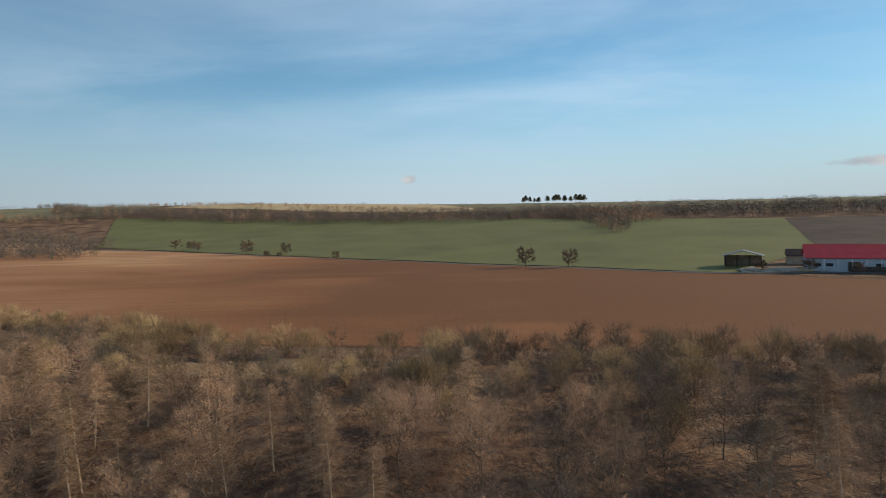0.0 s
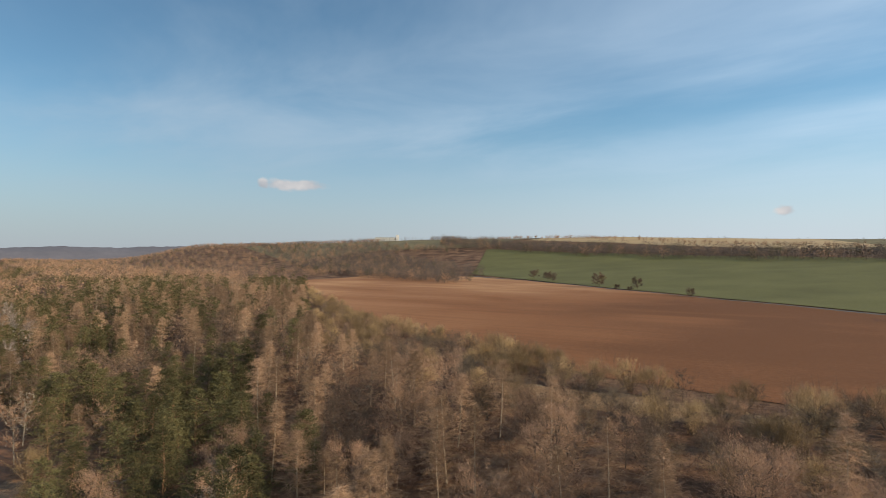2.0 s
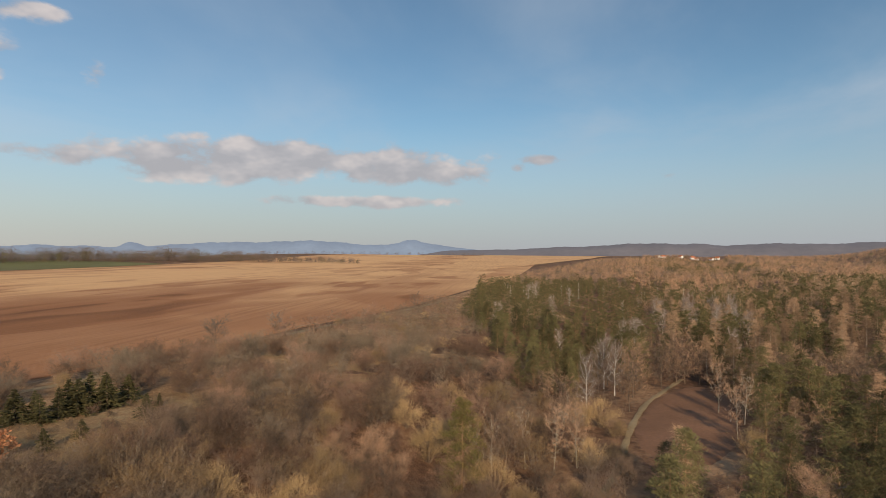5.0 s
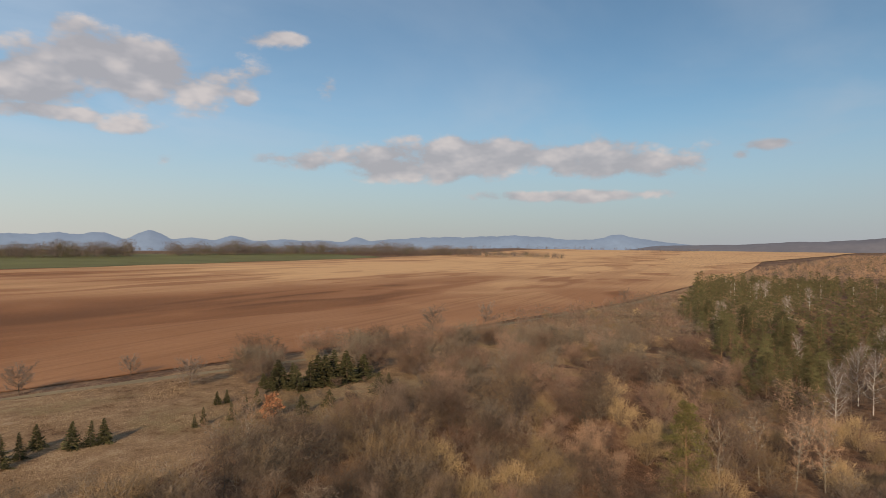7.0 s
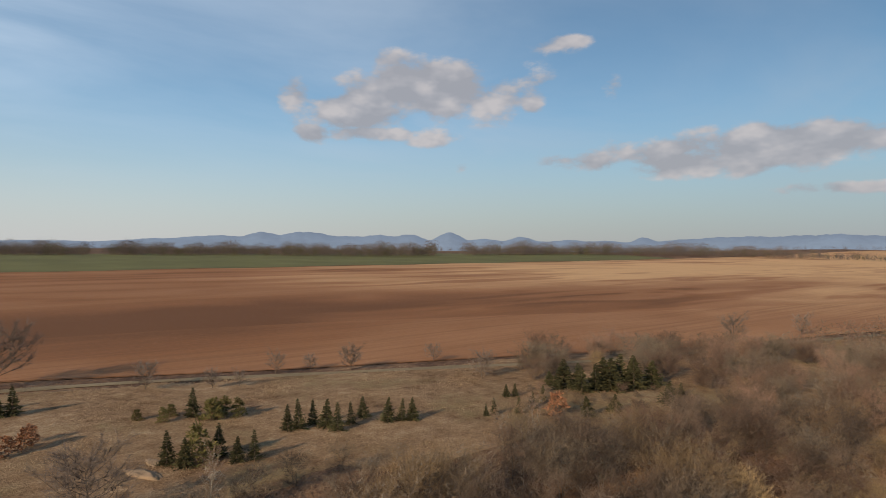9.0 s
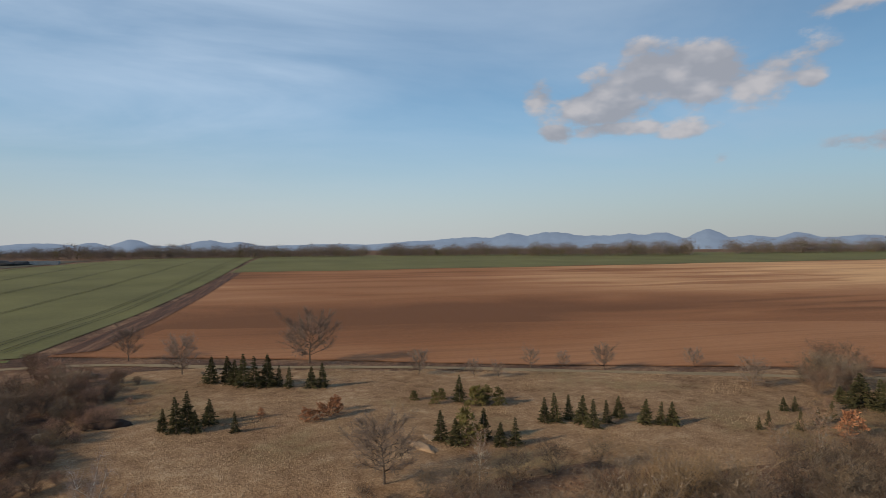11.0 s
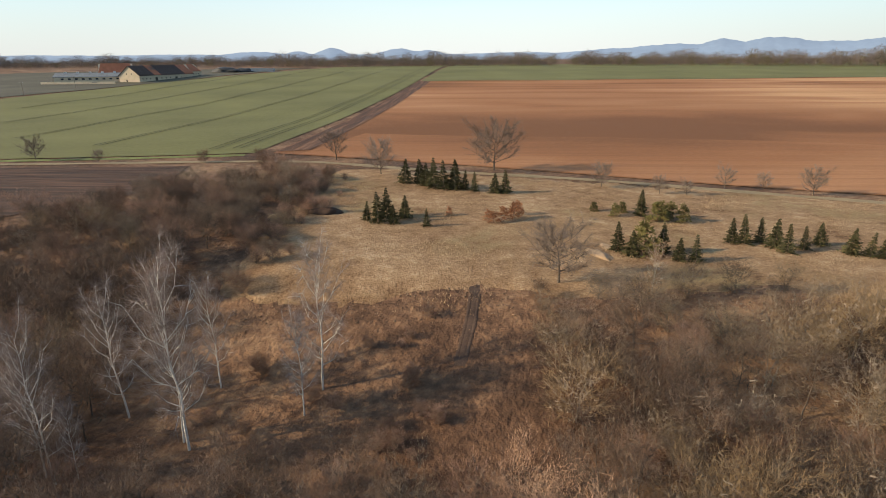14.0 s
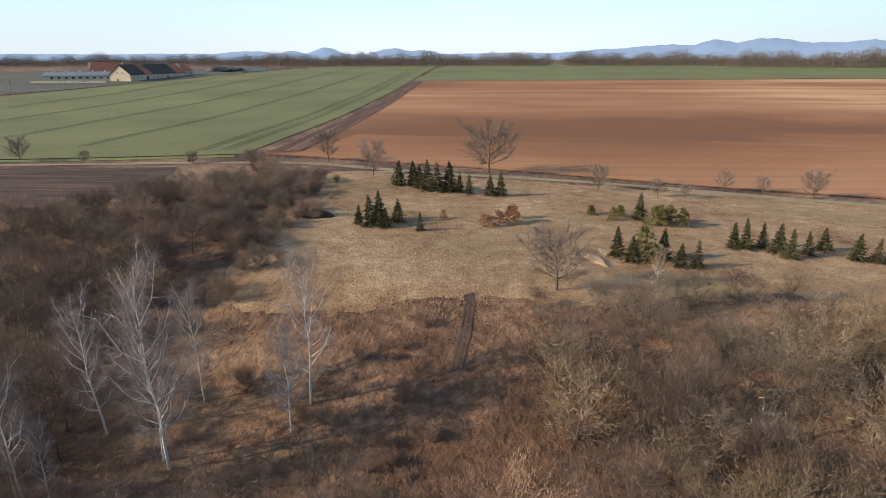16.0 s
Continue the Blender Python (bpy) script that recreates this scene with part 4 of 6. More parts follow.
# kind: (part names, materials, label, category, group, [variants: (height, geos)])
KINDS = {
    "bare_tree": (("trunk", "crown"), ("wood", "twig"), "leafless grey-brown broadleaf tree in the wood", "tree", "trees of the wood",
                  [(h, bare_tree(10 + i, h, w, low, 15, 6, 6, rise=1.15, tw=0.028, trunk=0.011, core=130, dome=5200)) for i, (h, w, low) in enumerate([(10, 6.2, 0.14), (12, 6.8, 0.2), (9, 6.4, 0.12), (11, 6.0, 0.16)])]),
    # darker copy of bare_tree, in part a stand-in for shaded wood
    "dark_tree": (("trunk", "crown"), ("dark_bark", "dark_twig"), "leafless tree with dark brown twigs in the wood", "tree", "dark trees of the wood",
                  [(h, bare_tree(20 + i, h, w, low, 15, 6, 6, rise=1.15, tw=0.028, trunk=0.011, core=130, dome=5200)) for i, (h, w, low) in enumerate([(10, 7.0, 0.14), (11, 7.6, 0.16)])]),
    "grey_poplar": (("trunk", "crown"), ("pale_bark", "twig"), "pale-barked leafless poplar with upright limbs", "tree", "poplars in the valley",
                    [(h, bare_tree(30 + i, h, w, 0.25, 18, 7, 16, 0.3, 1.7, 0.022, trunk=0.011, core=60)) for i, (h, w) in enumerate([(11, 4.0), (12, 4.6)])]),
    "larch": (("trunk", "crown"), ("larch_bark", "larch_twig"), "leafless larch with beige twigs on level branches", "tree", "larches of the wood",
              [(h, larch_tree(40 + i, h, w, 84, 62, 0.030)) for i, (h, w) in enumerate([(15, 8.4), (13, 7.6), (16, 8.8)])]),
    "pine": (("trunk", "crown"), ("pine_bark", "needle"), "green pine with layered needle clumps on a bare trunk", "tree", "pines of the wood",
             [(h, pine_tree(50 + i, h, w, 40, 105, 0.10, 0.36, 0.10, True)) for i, (h, w) in enumerate([(12, 6.4), (11, 6.0), (13, 6.6)])]),
    "yellow_pine": (("trunk", "crown"), ("pine_bark", "yellow_needle"), "solitary pine with yellow-green needles among bare bushes", "tree", "",
                    [(12, pine_tree(56, 12, 6.6, 44, 120, 0.08, 0.36, 0.10, True))]),
    "ridge_pine": (("trunk", "crown"), ("pine_bark", "needle"), "tall dark pine standing in a clump on the bare ridge", "tree", "pines on the ridge",
                   [(16, pine_tree(160 + i, 16, 11, 22, 46, 0.42, 1.5, 0.6)) for i in range(2)]),
    "spruce": (("trunk", "crown"), ("wood", "spruce"), "young dark green spruce standing in dry grass", "tree", "spruces in the clearing",
               [(h, spruce_tree(60 + i, h, w)) for i, (h, w) in enumerate([(4.0, 2.0), (4.5, 2.0), (3.6, 2.1)])]),
    "young_pine": (("trunk", "crown"), ("pine_bark", "young_needle"), "bushy young pine with yellow-green needles in the grass", "tree", "young pines in the clearing",
                   [(h, pine_tree(65 + i, h, w, 16, 50, 0.08, 0.42, 0.13)) for i, (h, w) in enumerate([(3.0, 2.6), (2.6, 2.4)])]),
    "birch": (("trunk", "crown"), ("birch", "birch_twig"), "tall white-barked leafless birch with fine hanging twigs", "tree", "birches",
              [(h, bare_tree(70 + i, h, w, 0.20, 26, 8, 27, 0.22, 1.9, 0.015, trunk=0.0080, droop=0.28, tl=0.15)) for i, (h, w) in enumerate([(14, 4.2), (13, 3.8), (12, 4.0)])]),
    "fruit_tree": (("trunk", "crown"), ("dark_bark", "fruit_twig"), "old leafless fruit tree with a spreading crown", "tree", "fruit trees along the fields",
                   [(h, bare_tree(80 + i, h, w, 0.20, 26, 9, 34, 0.3, 1.0, 0.016, trunk=0.020, core=60)) for i, (h, w) in enumerate([(5.0, 5.2), (4.5, 5.0), (6.0, 5.5)])]),
    "roadside_tree": (("trunk", "crown"), ("dark_bark", "dark_twig"), "small bare roadside tree with a round crown", "tree", "trees along the road",
                      [(h, bare_tree(85 + i, h, w, 0.22, 18, 7, 26, 0.3, 0.8, 0.075, trunk=0.022, tl=0.15)) for i, (h, w) in enumerate([(6.0, 5.6), (5.0, 5.4)])]),
    "shrub": (("stem", "crown"), ("grey_bark", "shrub_twig"), "leafless brown bush with many thin stems", "bush", "bushes",
              [(h, bare_tree(90 + i, h, w, 0.10, 11, 6, 7, 0.9, 1.0, 0.019, 3, 0.0085, tl=0.09, core=80, dome=900)) for i, (h, w) in enumerate([(4.0, 3.6), (3.4, 3.4), (5.0, 4.2)])]),
    "red_shrub": (("stem", "crown"), ("wood", "red_twig"), "dense leafless bush with reddish-brown twigs", "bush", "reddish bushes",
                  [(h, bare_tree(100 + i, h, w, 0.10, 11, 6, 7, 0.9, 1.0, 0.019, 4, 0.0085, tl=0.09, core=80, dome=800)) for i, (h, w) in enumerate([(4.0, 3.4), (4.6, 3.6)])]),
    "willow_shrub": (("stem", "crown"), ("wood", "willow_twig"), "leafless willow bush with yellowish twigs", "bush", "willow bushes at the field edge",
                     [(h, bush(110 + i, h, w, 14, 60, 0.026, 1.3, 3800, 200, 0.1)) for i, (h, w) in enumerate([(5.0, 6.2), (5.6, 6.6)])]),
    "hazel_bush": (("stem", "crown"), ("grey_bark", "hazel_twig"), "tall grey-brown leafless hazel bush in the thicket", "bush", "hazel bushes",
                   [(h, bare_tree(140 + i, h, w, 0.10, 11, 6, 7, 0.9, 1.0, 0.019, 3, 0.0085, tl=0.09, core=80, dome=1000)) for i, (h, w) in enumerate([(5.0, 4.0), (4.4, 3.8), (5.4, 4.4)])]),
    "thorn_bush": (("stem", "crown"), ("wood", "red_twig"), "tangled reddish-brown thorn bush in the thicket", "bush", "thorn bushes",
                   [(h, bare_tree(150 + i, h, w, 0.10, 11, 6, 7, 0.9, 1.0, 0.019, 4, 0.0085, tl=0.09, core=80, dome=800)) for i, (h, w) in enumerate([(4.0, 3.6), (4.4, 3.8)])]),
    "young_alder": (("trunk", "crown"), ("dark_bark", "dark_twig"), "young leafless alder with dark twigs in the thicket", "tree", "young alders",
                    [(h, bare_tree(170 + i, h, w, 0.12, 16, 6, 6, rise=1.3, tw=0.023, trunk=0.010, core=150, dome=4200)) for i, (h, w) in enumerate([(6.5, 4.8), (6.0, 5.0)])]),
}
FIRST = {}


def plant(kind, x, y, size, rng, label="", wide=1.0):
    """Stand one plant of a kind on the ground, its height about size."""
    names, mats, tag, category, group, variants = KINDS[kind]
    i = int(rng.integers(len(variants)))
    h, geos = variants[i]
    turn = float(rng.uniform(0, 360))
    k = size / h
    place = pose(x, y, ground_at(x, y) - 0.05, float(rng.normal(0, 2)), float(rng.normal(0, 2)), turn)
    if (kind, i) not in FIRST:
        proto = new(kind)
        proto.empty_display_size = 0.5
        tagged(proto, label or tag, category, group)
        for n, g, m in zip(names, geos, mats):
            part(n, g.mesh(n), MAT[m], proto)
        FIRST[kind, i] = proto, k * wide, k
        proto.matrix_basis = place @ Matrix.Diagonal((k * wide, k * wide, k, 1))
        return proto
    proto, k0, k1 = FIRST[kind, i]
    ob = copy_thing(proto, place @ Matrix.Diagonal((k * wide / k0, k * wide / k0, k / k1, 1)))
    tagged(ob, tag)
    if label:
        tagged(ob, label)
    return ob


def thicket(name, spots, makers, label, category, seed):
    """Uncountable plants joined into one object; spots: x, y, height and the number of the maker; makers: (height, geos, materials)."""
    rng = np.random.default_rng(seed)
    v, f, m, n = [], [], [], 0
    slots = []
    for x, y, size, which in spots:
        h, geos, mats = makers[which]
        a = rng.uniform(0, 6.283)
        k = size / h
        c, s = math.cos(a) * k * rng.uniform(0.9, 1.25), math.sin(a) * k * rng.uniform(0.9, 1.25)
        z = ground_at(x, y) - 0.1
        for (gv, gf), mat in zip(geos, mats):
            if mat not in slots:
                slots.append(mat)
            v.append(np.stack([gv[:, 0] * c - gv[:, 1] * s + x, gv[:, 0] * s + gv[:, 1] * c + y, gv[:, 2] * k + z], -1))
            f.append(gf + n)
            m.append(np.full(len(gf), slots.index(mat), np.int32))
            n += len(gv)
    me = mesh_from(name, np.concatenate(v), np.concatenate(f))
    for mat in slots:
        me.materials.append(MAT[mat + "_mass"] if mat + "_mass" in MAT else MAT[mat])
    me.polygons.foreach_set("material_index", np.concatenate(m))
    return tagged(new(name, me), label, category, kind="stuff")


def lump(rng, n, r, thick, size, flat=0.8):
    """A cheap crown: wide blades filling an ellipsoid that stands on the ground."""
    g = Geo()
    p = unit(rng.normal(size=(n, 3))) * rng.random((n, 1)) ** 0.4 * [r, r, thick / 2]
    way = unit(p + rng.normal(0, 0.5 * r, p.shape) + [0, 0, 0.3 * r]) * size * rng.uniform(0.6, 1.3, (n, 1))
    slivers(g, p + [0, 0, thick * 0.58], way, size * flat * 0.35, rng)
    return g.arrays()


def pole(h, r):
    g = Geo()
    tube(g, [[0, 0, 0], [0, 0, h]], [r, r * 0.4], 3)
    return g.arrays()


UNDER = []
LOOSE = np.random.default_rng(5)
MID = [
    (10, [g.arrays() for g in bare_tree(200, 10, 7.4, 0.14, 15, 5, 11, tw=0.046, trunk=0.010, core=110, dome=260)], ("wood", "twig")),
    (9, [g.arrays() for g in bare_tree(201, 9, 7.4, 0.12, 15, 5, 11, tw=0.046, trunk=0.010, core=110, dome=260)], ("wood", "twig")),
    (13, [g.arrays() for g in larch_tree(202, 13, 6.6, 42, 26, 0.046)], ("larch_bark", "larch_twig")),
    (11, [g.arrays() for g in pine_tree(203, 11, 6.0, 20, 40, 0.1, 0.55, 0.20, True)], ("pine_bark", "needle")),
    (12, [g.arrays() for g in bare_tree(204, 12, 4.2, 0.3, 8, 3, 7, rise=1.6, tw=0.06, trunk=0.011)], ("birch", "birch_twig")),
    (4, [g.arrays() for g in bush(205, 4, 4.8, 8, 20, 0.045, 1.0, 560, 110)], ("wood", "shrub_twig")),
    (4, [g.arrays() for g in bush(206, 4, 4.6, 8, 20, 0.045, 1.0, 560, 110)], ("wood", "red_twig")),
    (5, [g.arrays() for g in bush(207, 5, 5.4, 8, 20, 0.050, 1.3, 560, 110)], ("wood", "willow_twig")),
    (10, [g.arrays() for g in bare_tree(208, 10, 7.2, 0.14, 15, 5, 11, tw=0.046, trunk=0.010, core=110, dome=260)], ("dark_bark", "dark_twig")),
]
BACK = [
    (10, [pole(7, 0.14), lump(LOOSE, 210, 3.2, 8.0, 0.95, 0.5)], ("wood", "twig")),
    (9, [pole(6, 0.14), lump(LOOSE, 210, 3.3, 7.4, 0.95, 0.5)], ("wood", "twig")),
    (13, [pole(11, 0.12), lump(LOOSE, 210, 2.2, 11, 0.9, 0.42)], ("larch_bark", "larch_twig")),
    (11, [g.arrays() for g in pine_tree(209, 11, 6.0, 15, 22, 0.12, 0.8, 0.26, True)], ("pine_bark", "needle")),
    (12, [pole(10, 0.14), lump(LOOSE, 40, 1.6, 9, 1.5, 0.25)], ("birch", "birch_twig")),
    (4, [pole(2, 0.08), lump(LOOSE, 100, 2.2, 3.8, 0.8, 0.5)], ("wood", "shrub_twig")),
    (4, [pole(2, 0.08), lump(LOOSE, 100, 2.2, 3.8, 0.8, 0.5)], ("wood", "red_twig")),
    (5, [pole(2, 0.08), lump(LOOSE, 100, 2.4, 4.6, 0.8, 0.5)], ("wood", "willow_twig")),
    (10, [pole(7, 0.14), lump(LOOSE, 210, 3.2, 8.0, 0.95, 0.5)], ("dark_bark", "dark_twig")),
]
# crowns in dark bark colour, to read as shaded gaps between trees
UNDER += [(4, [pole(2, 0.06), lump(LOOSE, 90, 2.4, 3.6, 0.9, 0.4)], ("dark_bark", "dark_bark")), (4, [pole(2, 0.06), lump(LOOSE, 90, 2.4, 3.6, 0.9, 0.4)], ("dark_bark", "red_twig"))]
FAR = [
    (12, [pole(8, 0.3), lump(LOOSE, 62, 3.8, 10, 1.9, 1.0)], ("wood", "twig")),
    (12, [pole(9, 0.25), lump(LOOSE, 50, 2.8, 10, 1.7, 1.0)], ("wood", "larch_twig")),
    (12, [pole(7, 0.3), lump(LOOSE, 50, 2.8, 9, 1.5, 1.2)], ("wood", "needle")),
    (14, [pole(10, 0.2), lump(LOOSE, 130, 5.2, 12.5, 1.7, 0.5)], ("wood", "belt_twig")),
]

# ---- plants: places ----


def north_edge(x):
    return np.interp(x, [-1500, -470, -270, -150, -35, 65, 260, 400], [1150, 430, 262, 172, 117, 100, 62, 40])


def south_edge(x):
    return np.interp(x, [-4000, -2300, -1500, -900, -652, -280, -150, -61, 52, 120, 300], [920, 410, 215, 75, 18, -42, -76, -110, -152, -170, -200])


def in_patch(x, y, grow=0.0):
    """The small ploughed plot on the valley floor."""
    dx, dy = x + 123, y - 37
    u, v = dx * -0.938 + dy * 0.347, dx * 0.347 + dy * 0.938
    return (u / (31 + grow)) ** 2 + (v / (9 + grow)) ** 2 < 1


def in_clearing(x, y):
    return clearing_zone(x, y) > -1.0


def scatter(x0, x1, y0, y1, step, rng, loose=0.48):
    for x in np.arange(x0, x1, step):
        for y in np.arange(y0, y1, step):
            yield float(x + rng.uniform(-loose, loose) * step), float(y + rng.uniform(-loose, loose) * step)


NAMED = ["bare_tree", "bare_tree", "larch", "pine", "birch", "shrub", "red_shrub", "willow_shrub", "dark_tree"]


SECOND = {"shrub": "hazel_bush", "red_shrub": "thorn_bush", "dark_tree": "young_alder"}


def pick(x, y, rng):
    """What grows at a spot of the wood: number of the kind and its height, or None."""
    d, az = math.hypot(x, y), math.degrees(math.atan2(-x, y)) % 360
    r, s = rng.random(), AXIS_N[0] * x + AXIS_N[1] * y
    if in_patch(x, y, 2.5):
        return None
    if in_patch(x, y, 12) and x > -112 and y < 40:
        return (7 if r < 0.42 else 5 if r < 0.7 else 6, rng.uniform(2.4, 4.6)) if r < (0.92 if y < 20 else 0.6) else None
    if az > 300 or az < 47:                                   # northern wood
        gap = north_edge(x) - y
        if gap < 2 or ((x + 34) / 22) ** 2 + ((y - 101) / 6.5) ** 2 < 1:
            return None
        if gap < 15:
            return (7, rng.uniform(4.5, 7.0)) if r < 0.6 else (8, rng.uniform(4, 6)) if r < 0.75 else (5, rng.uniform(3, 5))
        if gap < 45:
            if math.sin(x * 0.33 + 2 * math.sin(y * 0.2)) + math.sin(y * 0.4 + x * 0.12) < -0.6:
                return None
            return (7, rng.uniform(4.5, 6.5)) if r < 0.34 else (0, rng.uniform(4.5, 6.5)) if r < 0.68 else (5, rng.uniform(3.5, 5))
        part_larch = 0.62 if 12 < az < 47 else 0.3
        if r < part_larch:
            return 2, rng.uniform(9, 12) if gap < 75 else rng.uniform(12, 16)
        # more dark trees to the north-east, standing in for backlit shade
        return 8 if (r > 0.52 if az > 300 else r > 0.9) else 0, rng.uniform(5.5, 9.5)
    if 47 <= az < 76 and s > -30:                             # pines and larches by the plot
        if d > 30 and d < 135:
            if az < 52 and s > 20:
                return (2, rng.uniform(10, 14)) if r < 0.55 else (0, rng.uniform(7, 10)) if r < 0.85 else (3, rng.uniform(9, 12))
            return (3, rng.uniform(9, 13)) if r < 0.64 else (2, rng.uniform(9, 13)) if r < 0.78 else (0, rng.uniform(7, 9)) if r < 0.9 else (6, rng.uniform(3, 4))
        wave = math.sin(x * 0.021 + 1.3) + math.sin(y * 0.033 + x * 0.008)
        if az > 68 and d < 420 and r < 0.13:
            return 4, rng.uniform(11, 14)
        if wave > 0.3:
            return (3, rng.uniform(10, 13)) if r < 0.65 else (2, rng.uniform(11, 14))
        return (2, rng.uniform(11, 14)) if r < 0.25 else (3, rng.uniform(9, 12)) if r < 0.45 else (8, rng.uniform(8, 11)) if r < 0.85 else (1, rng.uniform(8, 11))
    edge = y - south_edge(x)
    if 74 <= az < 135 and x < -55:                            # valley floor and south-western slope
        if edge < 3 or r < 0.02:
            return None
        if 132 < d < 430 and np.interp(d, [134, 160, 230], [83, 80.5, 77]) < az < np.interp(d, [134, 160, 222, 340], [88.5, 91, 93.5, 92.5]) and edge > 12:
            return (3, rng.uniform(6.5, 9.5)) if r < 0.95 else (4, rng.uniform(8, 11))
        if d < 134 and s > -46 and r < 0.22:
            return 7, rng.uniform(3.5, 6.0)
        if s > -30 and d > 120:
            return (8, rng.uniform(8, 11)) if r < 0.42 else (3, rng.uniform(9, 12)) if r < 0.72 else (1, rng.uniform(8, 11)) if r < 0.88 else (4, rng.uniform(10, 13))
        if d > 340:
            return (1, rng.uniform(5, 9)) if r < 0.6 else (3, rng.uniform(8, 11))
        if -62 < x < -54 and y < -46:
            return None
        if -98 < x < -56 and -77 < y < -46:                   # low growth round the young conifers
            return (5 if r < 0.4 else 6, rng.uniform(0.8, 1.9)) if r < 0.6 else None
        if s < -52:
            if wobble(x * 0.7, y * 0.7) > 0.9 or r < 0.08:
                return None
            return (5, rng.uniform(3.2, 5.6)) if r < 0.40 else (8, rng.uniform(3.8, 6.4)) if r < 0.58 else (7, rng.uniform(2.6, 4.0)) if r < 0.64 else (6, rng.uniform(3.0, 5.4))
        return (6, rng.uniform(3.5, 5.5)) if r < 0.32 else (7, rng.uniform(3.5, 5.5)) if r < 0.44 else (8, rng.uniform(5, 8)) if r < 0.62 else (0, rng.uniform(5, 7)) if r < 0.78 else (5, rng.uniform(3.5, 5.5))
    if in_clearing(x, y):
        return None
    if x < -4 - 0.10 * (y + 60) and y < -18:                  # thicket below the bank
        if (y < -55 and x > -50) or (y < -46.5 and x < -38):
            return None
        if y < -50:
            return (5, rng.uniform(2.0, 3.4)) if r < 0.75 else None
        return (5, rng.uniform(4.0, 6.0)) if r < 0.6 else (8, rng.uniform(5, 7)) if r < 0.82 else (6, rng.uniform(3, 5))
    if x < 34 and y < -34:                                    # open slope with birches
        return (6, rng.uniform(1.0, 2.0)) if r < 0.16 and abs(x) > 3 else None
    if y < -18 and x > 0:                                     # dark reddish thicket
        rim = np.interp(y, [-135, -108, -88, -60, -20], [48, 54, 65, 96, 150]) - x
        if edge < 12 or rim < 0:
            return None
        if rim < 16 or d > 82:
            return (6 if r < 0.35 else 5 if r < 0.65 else 8, rng.uniform(2.6, 4.4))
        # dark trees here also stand in for the thicket's shaded side
        return (6, rng.uniform(3.4, 5.4)) if r < 0.30 else (5, rng.uniform(3.4, 5.4)) if r < 0.45 else (8, rng.uniform(4.8, 7))
    return (0, rng.uniform(6, 10)) if r < 0.6 else (6, rng.uniform(3, 5))


def plant_wood():
    rng = np.random.default_rng(11)
    left = dict.fromkeys(NAMED, 200) | {"birch": 34, "pine": 180, "larch": 220, "willow_shrub": 190, "shrub": 295, "red_shrub": 240, "dark_tree": 130, "hazel_bush": 260, "thorn_bush": 240, "young_alder": 150}
    near, joined, back = [], [], []
    spots = [p for p in scatter(-430, 190, -112, 300, 5.9, rng) if p[1] > -17]
    spots += [p for p in scatter(-330, -75, -112, -17, 4.9, rng)]
    spots += [p for p in scatter(-75, 130, -112, -17, 3.6, rng)]
    for x, y in spots:
        if y > north_edge(x) or y < south_edge(x):
            continue
        got = pick(x, y, rng)
        if not got:
            continue
        d = math.hypot(x, y)
        if d > 230 and rng.random() < 0.35:
            continue
        near.append((d, x, y, *got))
    for d, x, y, which, size in sorted(near):
        kind = NAMED[which]
        if left[kind] > 0:
            left[kind] -= 1
            plant(kind, x, y, size, rng)
        else:
            other = SECOND.get(kind)
            if other and left[other] > 0 and d < 150:
                left[other] -= 1
                plant(other, x, y, size, rng)
            else:
                (joined if d < 165 else back).append((x, y, size, which))
    low = []
    for x, y in scatter(-180, 130, -17, 130, 4.3, rng):        # low growth between the trees of the northern wood
        d, az = math.hypot(x, y), math.degrees(math.atan2(-x, y))
        if (d < 24 or -62 < az < 76) and y < north_edge(x) - 4 and not in_patch(x, y, 5) and ((x + 34) / 22) ** 2 + ((y - 101) / 6.5) ** 2 > 1:
            low.append((x, y, rng.uniform(1.4, 3.0), 0 if rng.random() < 0.45 else 1))
    thicket("understory", low, UNDER, "low bare brown growth under the trees, part coloured dark for shaded gaps", "bushes", 14)
    thicket("woodland", joined, MID, "leafless wood with pines and larches along the valley", "woods", 3)
    thicket("woodland_beyond", back, BACK, "bare and evergreen wood further along the valley", "woods", 2)


